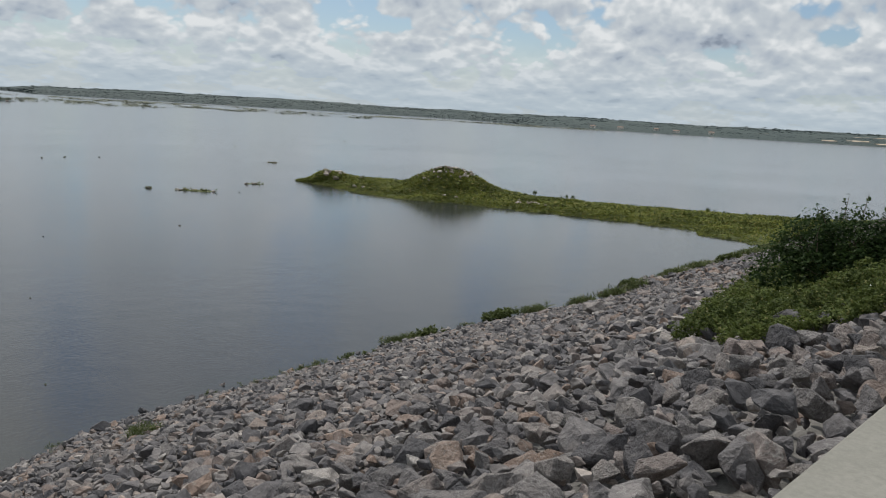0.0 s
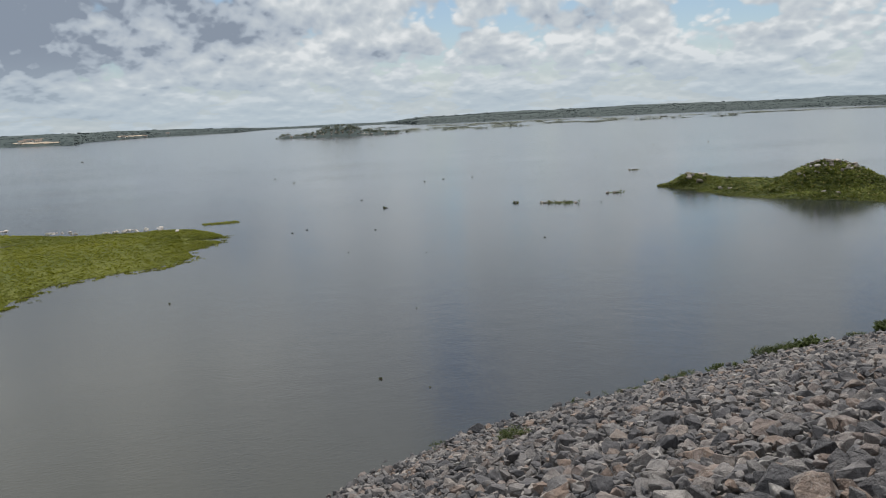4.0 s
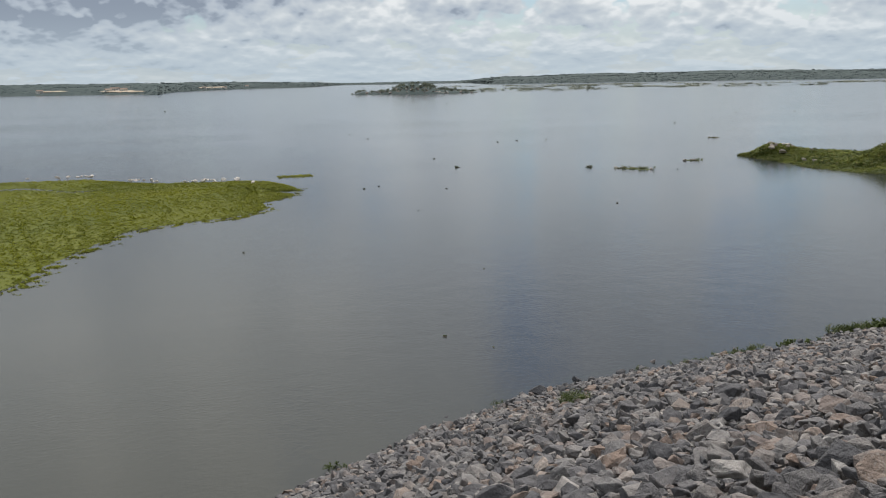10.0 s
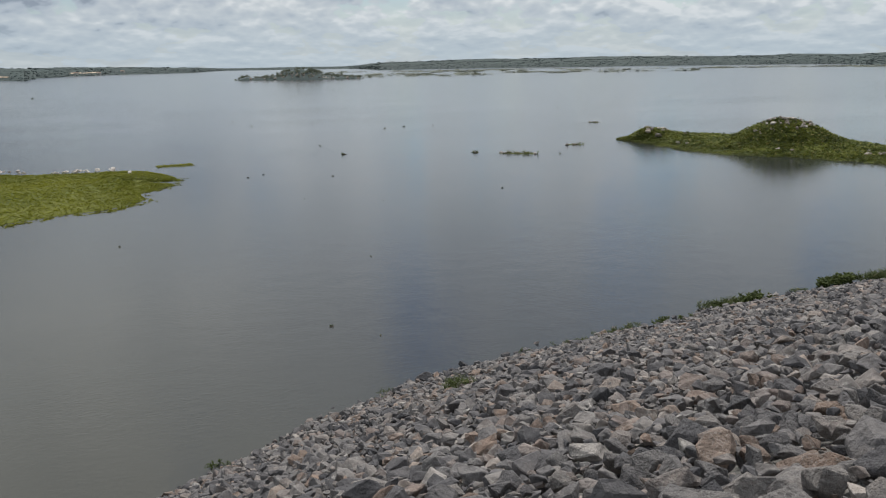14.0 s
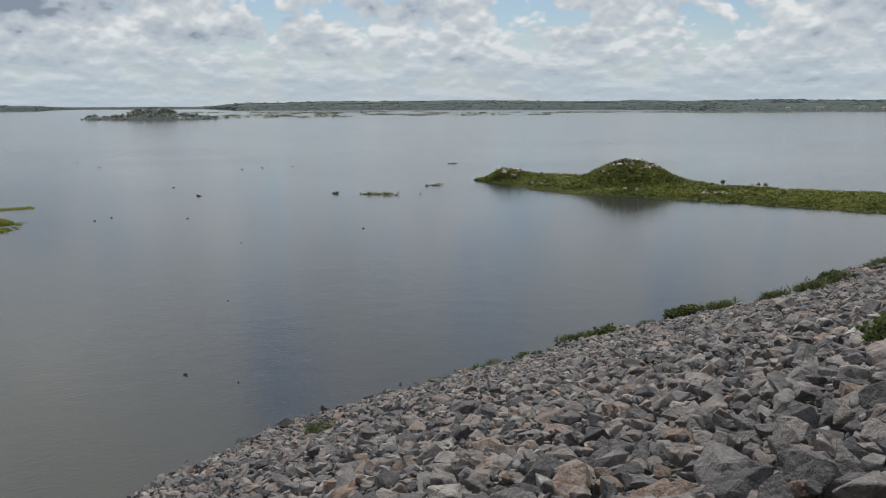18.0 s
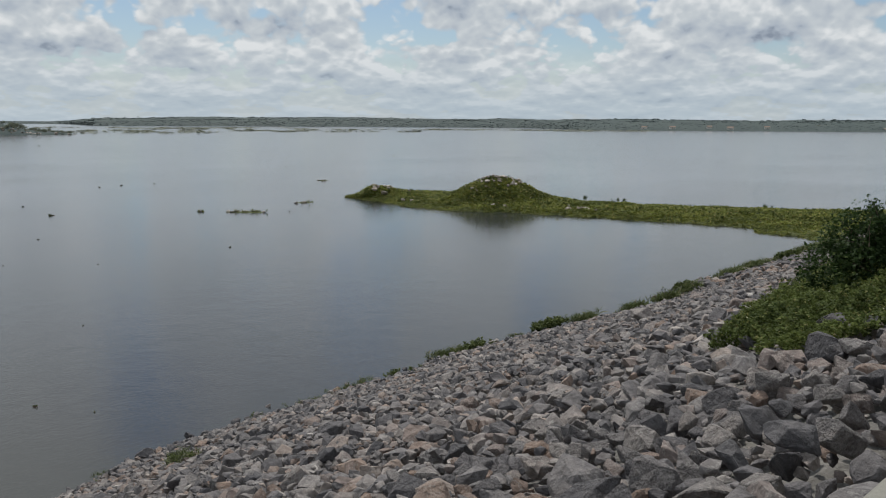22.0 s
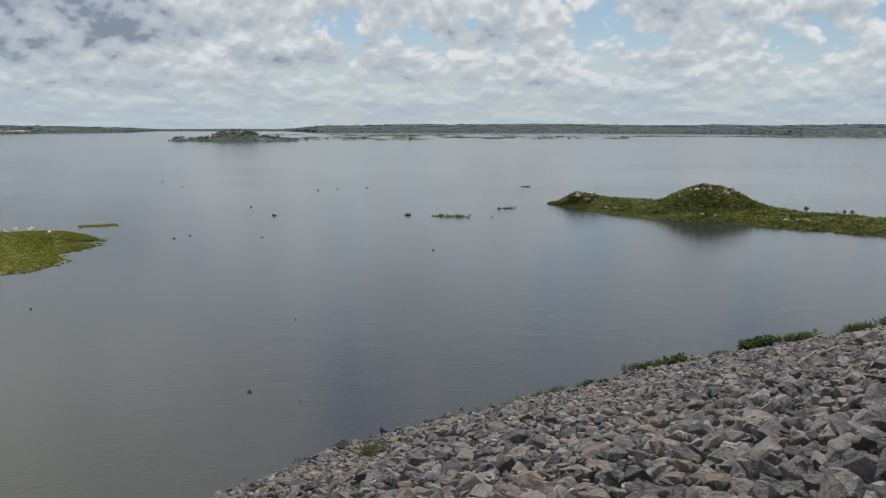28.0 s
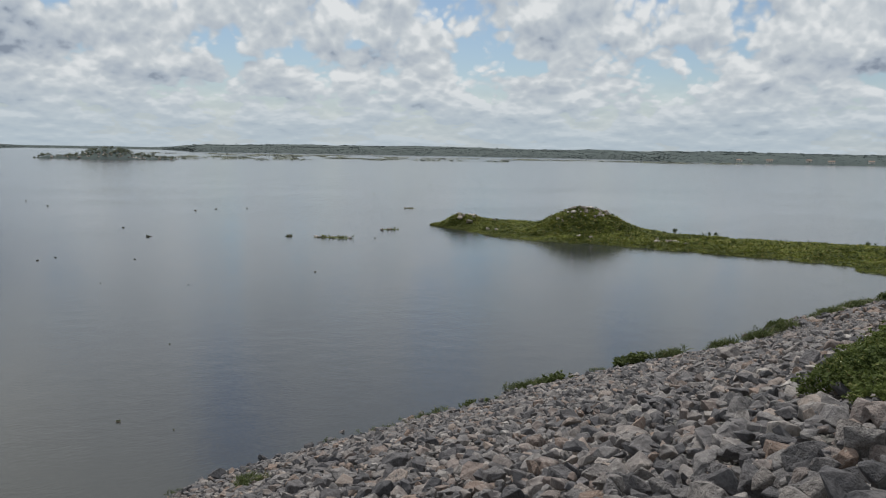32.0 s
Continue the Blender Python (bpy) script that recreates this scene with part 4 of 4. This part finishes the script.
def island_z(u, v):
    return (-0.6 + 2.6 * math.cos(min(1, abs(u) / 58) * math.pi / 2) ** 0.7 + 6.0 * math.exp(-((u + 3) / 17) ** 2) * math.exp(-(v / 14) ** 2) + 1.5 * math.exp(-((u + 45) / 5) ** 2)) * math.cos(min(1, abs(v) / 24) * math.pi / 2) ** 0.5 + 0.5 * noise.noise(Vector((u * 0.2, v * 0.2, 1)))


turn = Matrix.Rotation(radians(-18), 4, "Z")
bm = bmesh.new()
bmesh.ops.create_grid(bm, x_segments=70, y_segments=24, size=0.5)
for v in bm.verts:
    u, w = v.co.x * 122, v.co.y * 50
    edge = min(1, max(0, (1 - (u / 60) ** 2 - (w / 24) ** 2) * 4))
    v.co = ISLAND + turn @ Vector((u, w, island_z(u, w) * edge - 0.5 * (1 - edge)))
tagged(part("island", bm, HILL, None, smooth=True), "low rocky wooded island far out in the lake", "island", kind="structure")


def tree_crown(seed, lobes=7):
    r = np.random.default_rng(seed)
    pts = np.concatenate([r.normal(0, 0.13, (26, 3)) + (r.uniform(-0.3, 0.3), r.uniform(-0.3, 0.3), r.uniform(0.4, 0.85)) for _ in range(lobes)])
    v0, f0 = leaf(0.16, 0.12, 0.04)
    vs, fs = [], []
    for k, p in enumerate(pts):
        m = np.array(Euler(r.uniform(-2, 2, 3)).to_matrix())
        vs.append(v0 @ m.T + p)
        fs.append(f0 + 4 * k)
    return np.concatenate(vs), np.concatenate(fs)


CROWNS = [tree_crown(k) for k in range(8)]


def tree(at, size, label, group):
    k = int(rng.integers(0, len(CROWNS)))
    base = tagged(new("tree"), label, "tree", group)
    base.matrix_basis = Matrix.LocRotScale(at, Euler((0, 0, rng.uniform(0, 6.3))), [size * rng.uniform(1.0, 1.4), size * rng.uniform(1.0, 1.4), size])
    bm = bmesh.new()
    limb(bm, [(0, 0, -0.1), (0.02, 0.01, 0.3), (0.0, 0.05, 0.6)], 0.035, 0.015)
    trunk = part("trunk", bm, BARK, base)
    for a, b in (((0.14, 0.06, 0.45), (0.24, 0.08, 0.62)), ((-0.12, -0.08, 0.45), (-0.22, -0.1, 0.6))):
        bm = bmesh.new()
        limb(bm, [(0.01, 0, 0.26), a, b], 0.02, 0.008)
        part("limb", bm, BARK, trunk)
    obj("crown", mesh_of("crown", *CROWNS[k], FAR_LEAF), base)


for _ in range(120):
    u, w = rng.choice([rng.normal(2, 13), rng.uniform(5, 50), rng.uniform(-54, -10)]), rng.uniform(-17, 12)
    tree(ISLAND + turn @ Vector((u, w, island_z(u, w) - 0.3)), rng.uniform(1.4, 3.2), "small round tree on the far island", "island trees")
spots = [(rng.normal(-6, 13), rng.uniform(-19, -6)) for _ in range(44)] + [(rng.uniform(-50, 52), rng.uniform(-21, -17)) for _ in range(14)]
boulders("boulder", [ISLAND + turn @ Vector((u, w, island_z(u, w))) for u, w in spots], rng.uniform(1.5, 4.2, len(spots)), "pale boulder on the far island's shore", group="island boulders")


# ---- far shore scrub, mats and houses ----
def dome(seed):
    bm = bmesh.new()
    bmesh.ops.create_icosphere(bm, subdivisions=2, radius=0.5)
    for v in bm.verts:
        v.co += 0.2 * noise.noise_vector(v.co * 4 + Vector((seed * 3.1, 0, 0)))
    return bm_arrays(bm)


DOMES = [dome(k) for k in range(8)]


def far_woods():
    degs, offs = rng.uniform(3, 112, 13000), rng.gamma(1.1, 150, 13000) + 2
    r = shore_at(degs) + offs
    z = land_z(degs, offs)
    p = np.stack([r * np.cos(np.radians(degs)), r * np.sin(np.radians(degs)), z - 0.5], 1)
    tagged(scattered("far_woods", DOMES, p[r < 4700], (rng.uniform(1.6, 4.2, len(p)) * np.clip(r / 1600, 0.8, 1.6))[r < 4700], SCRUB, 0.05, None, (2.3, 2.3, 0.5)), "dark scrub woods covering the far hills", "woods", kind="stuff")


far_woods()


def weed_mats():
    p = []
    for d0, d1, r0, n in [(44, 66, 1250, 900), (46, 70, 950, 700), (55, 72, 1500, 700), (36, 46, 1250, 400), (31, 38, 1180, 300), (60, 69, 800, 160)]:
        for k in range(26):
            c, rr, w = rng.uniform(d0, d1), r0 * rng.uniform(0.93, 1.07), rng.uniform(0.2, 1.1)
            q = int(n / 26)
            d, r = rng.normal(c, w * 0.5, q), rng.normal(rr, 3, q)
            p.append(np.stack([r * np.cos(np.radians(d)), r * np.sin(np.radians(d)), np.zeros(q)], 1))
    p = np.concatenate(p)
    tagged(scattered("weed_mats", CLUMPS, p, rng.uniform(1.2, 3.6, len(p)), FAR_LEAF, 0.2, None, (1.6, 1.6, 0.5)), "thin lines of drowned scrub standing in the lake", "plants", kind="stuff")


weed_mats()


def house(deg, off, w, l, h, label):
    r = float(shore_at(deg)) + off
    z = float(land_z(np.array([deg]), np.array([float(off)]))[0])
    base = tagged(new("house"), label, "house", "houses on the far shore")
    base.matrix_basis = pose(r * math.cos(radians(deg)), r * math.sin(radians(deg)), z, 0, 0, deg + 90 + rng.uniform(-25, 25))
    def box(x0, x1, y0, y1, z0, z1):
        bm = bmesh.new()
        bmesh.ops.create_cube(bm, size=1)
        for v in bm.verts:
            v.co = Vector((x0 if v.co.x < 0 else x1, y0 if v.co.y < 0 else y1, z0 if v.co.z < 0 else z1))
        return bm
    part("wall", box(-l / 2, l / 2, -w / 2, w / 2, -1, h), PLASTER, base)
    bm = bmesh.new()
    q = [bm.verts.new(c) for c in [(-l / 2 - 0.4, -w / 2 - 0.4, h), (l / 2 + 0.4, -w / 2 - 0.4, h), (l / 2 + 0.4, w / 2 + 0.4, h), (-l / 2 - 0.4, w / 2 + 0.4, h), (-l / 2 - 0.4, 0, h + w * 0.3), (l / 2 + 0.4, 0, h + w * 0.3)]]
    for f in ((0, 1, 5, 4), (2, 3, 4, 5), (0, 4, 3), (1, 2, 5), (3, 2, 1, 0)):
        bm.faces.new([q[k] for k in f])
    part("roof", bm, TILE, base)
    for sx in (-0.3, 0.3):
        for sy in (-1, 1):
            win = part("window", box(l * sx - 0.6, l * sx + 0.6, sy * w / 2 - 0.04, sy * w / 2 + 0.04, 1.0, 2.2), PLASTER, base)
            part("pane", box(l * sx - 0.5, l * sx + 0.5, sy * w / 2 - 0.06, sy * w / 2 + 0.06, 1.1, 2.1), GLASS_DARK, win)
    part("door", box(-0.5, 0.5, w / 2 - 0.05, w / 2 + 0.05, 0, 2.1), BARK, base)


for deg, off, l in [(91.4, 60, 9), (91.9, 75, 11), (92.3, 50, 8), (96.2, 40, 8), (86.5, 40, 8), (85.2, 25, 9), (83.8, 60, 8), (24.0, 40, 8), (26.2, 30, 9), (27.5, 45, 7), (29.8, 35, 9), (31.6, 30, 8)]:
    house(deg, off, 5, l, 2.8, "small whitewashed house with a clay roof")


def bare_patch(deg, off, wide, deep):
    n = 14
    d = np.linspace(deg - wide, deg + wide, n)
    o = np.linspace(off - deep, off + deep, 9)
    dd, oo = np.meshgrid(d, o, indexing="ij")
    shrink = np.sqrt(np.maximum(0, 1 - ((dd - deg) / wide) ** 2)) * (0.75 + 0.25 * np.sin(dd * 9))
    oo = off + (oo - off) * shrink
    r = shore_at(dd) + oo
    v = np.stack([r * np.cos(np.radians(dd)), r * np.sin(np.radians(dd)), land_z(dd, oo) + 0.8], -1).reshape(-1, 3)
    tagged(obj("bare_earth", mesh_of("bare_earth", v, grid_tris(n, 9), SAND, True)), "bare sandy patch on the far hillside", "ground", kind="structure")


for row in [(12.0, 30, 2.6, 14), (12.6, 170, 2.2, 16), (15.4, 60, 0.7, 12), (17.0, 40, 0.5, 10), (15.2, 190, 0.5, 10), (91.5, 50, 1.4, 20), (95.5, 60, 0.9, 14), (86.0, 60, 0.9, 20)]:
    bare_patch(*row)


# ---- the stones of the slope ----
build_rocks()
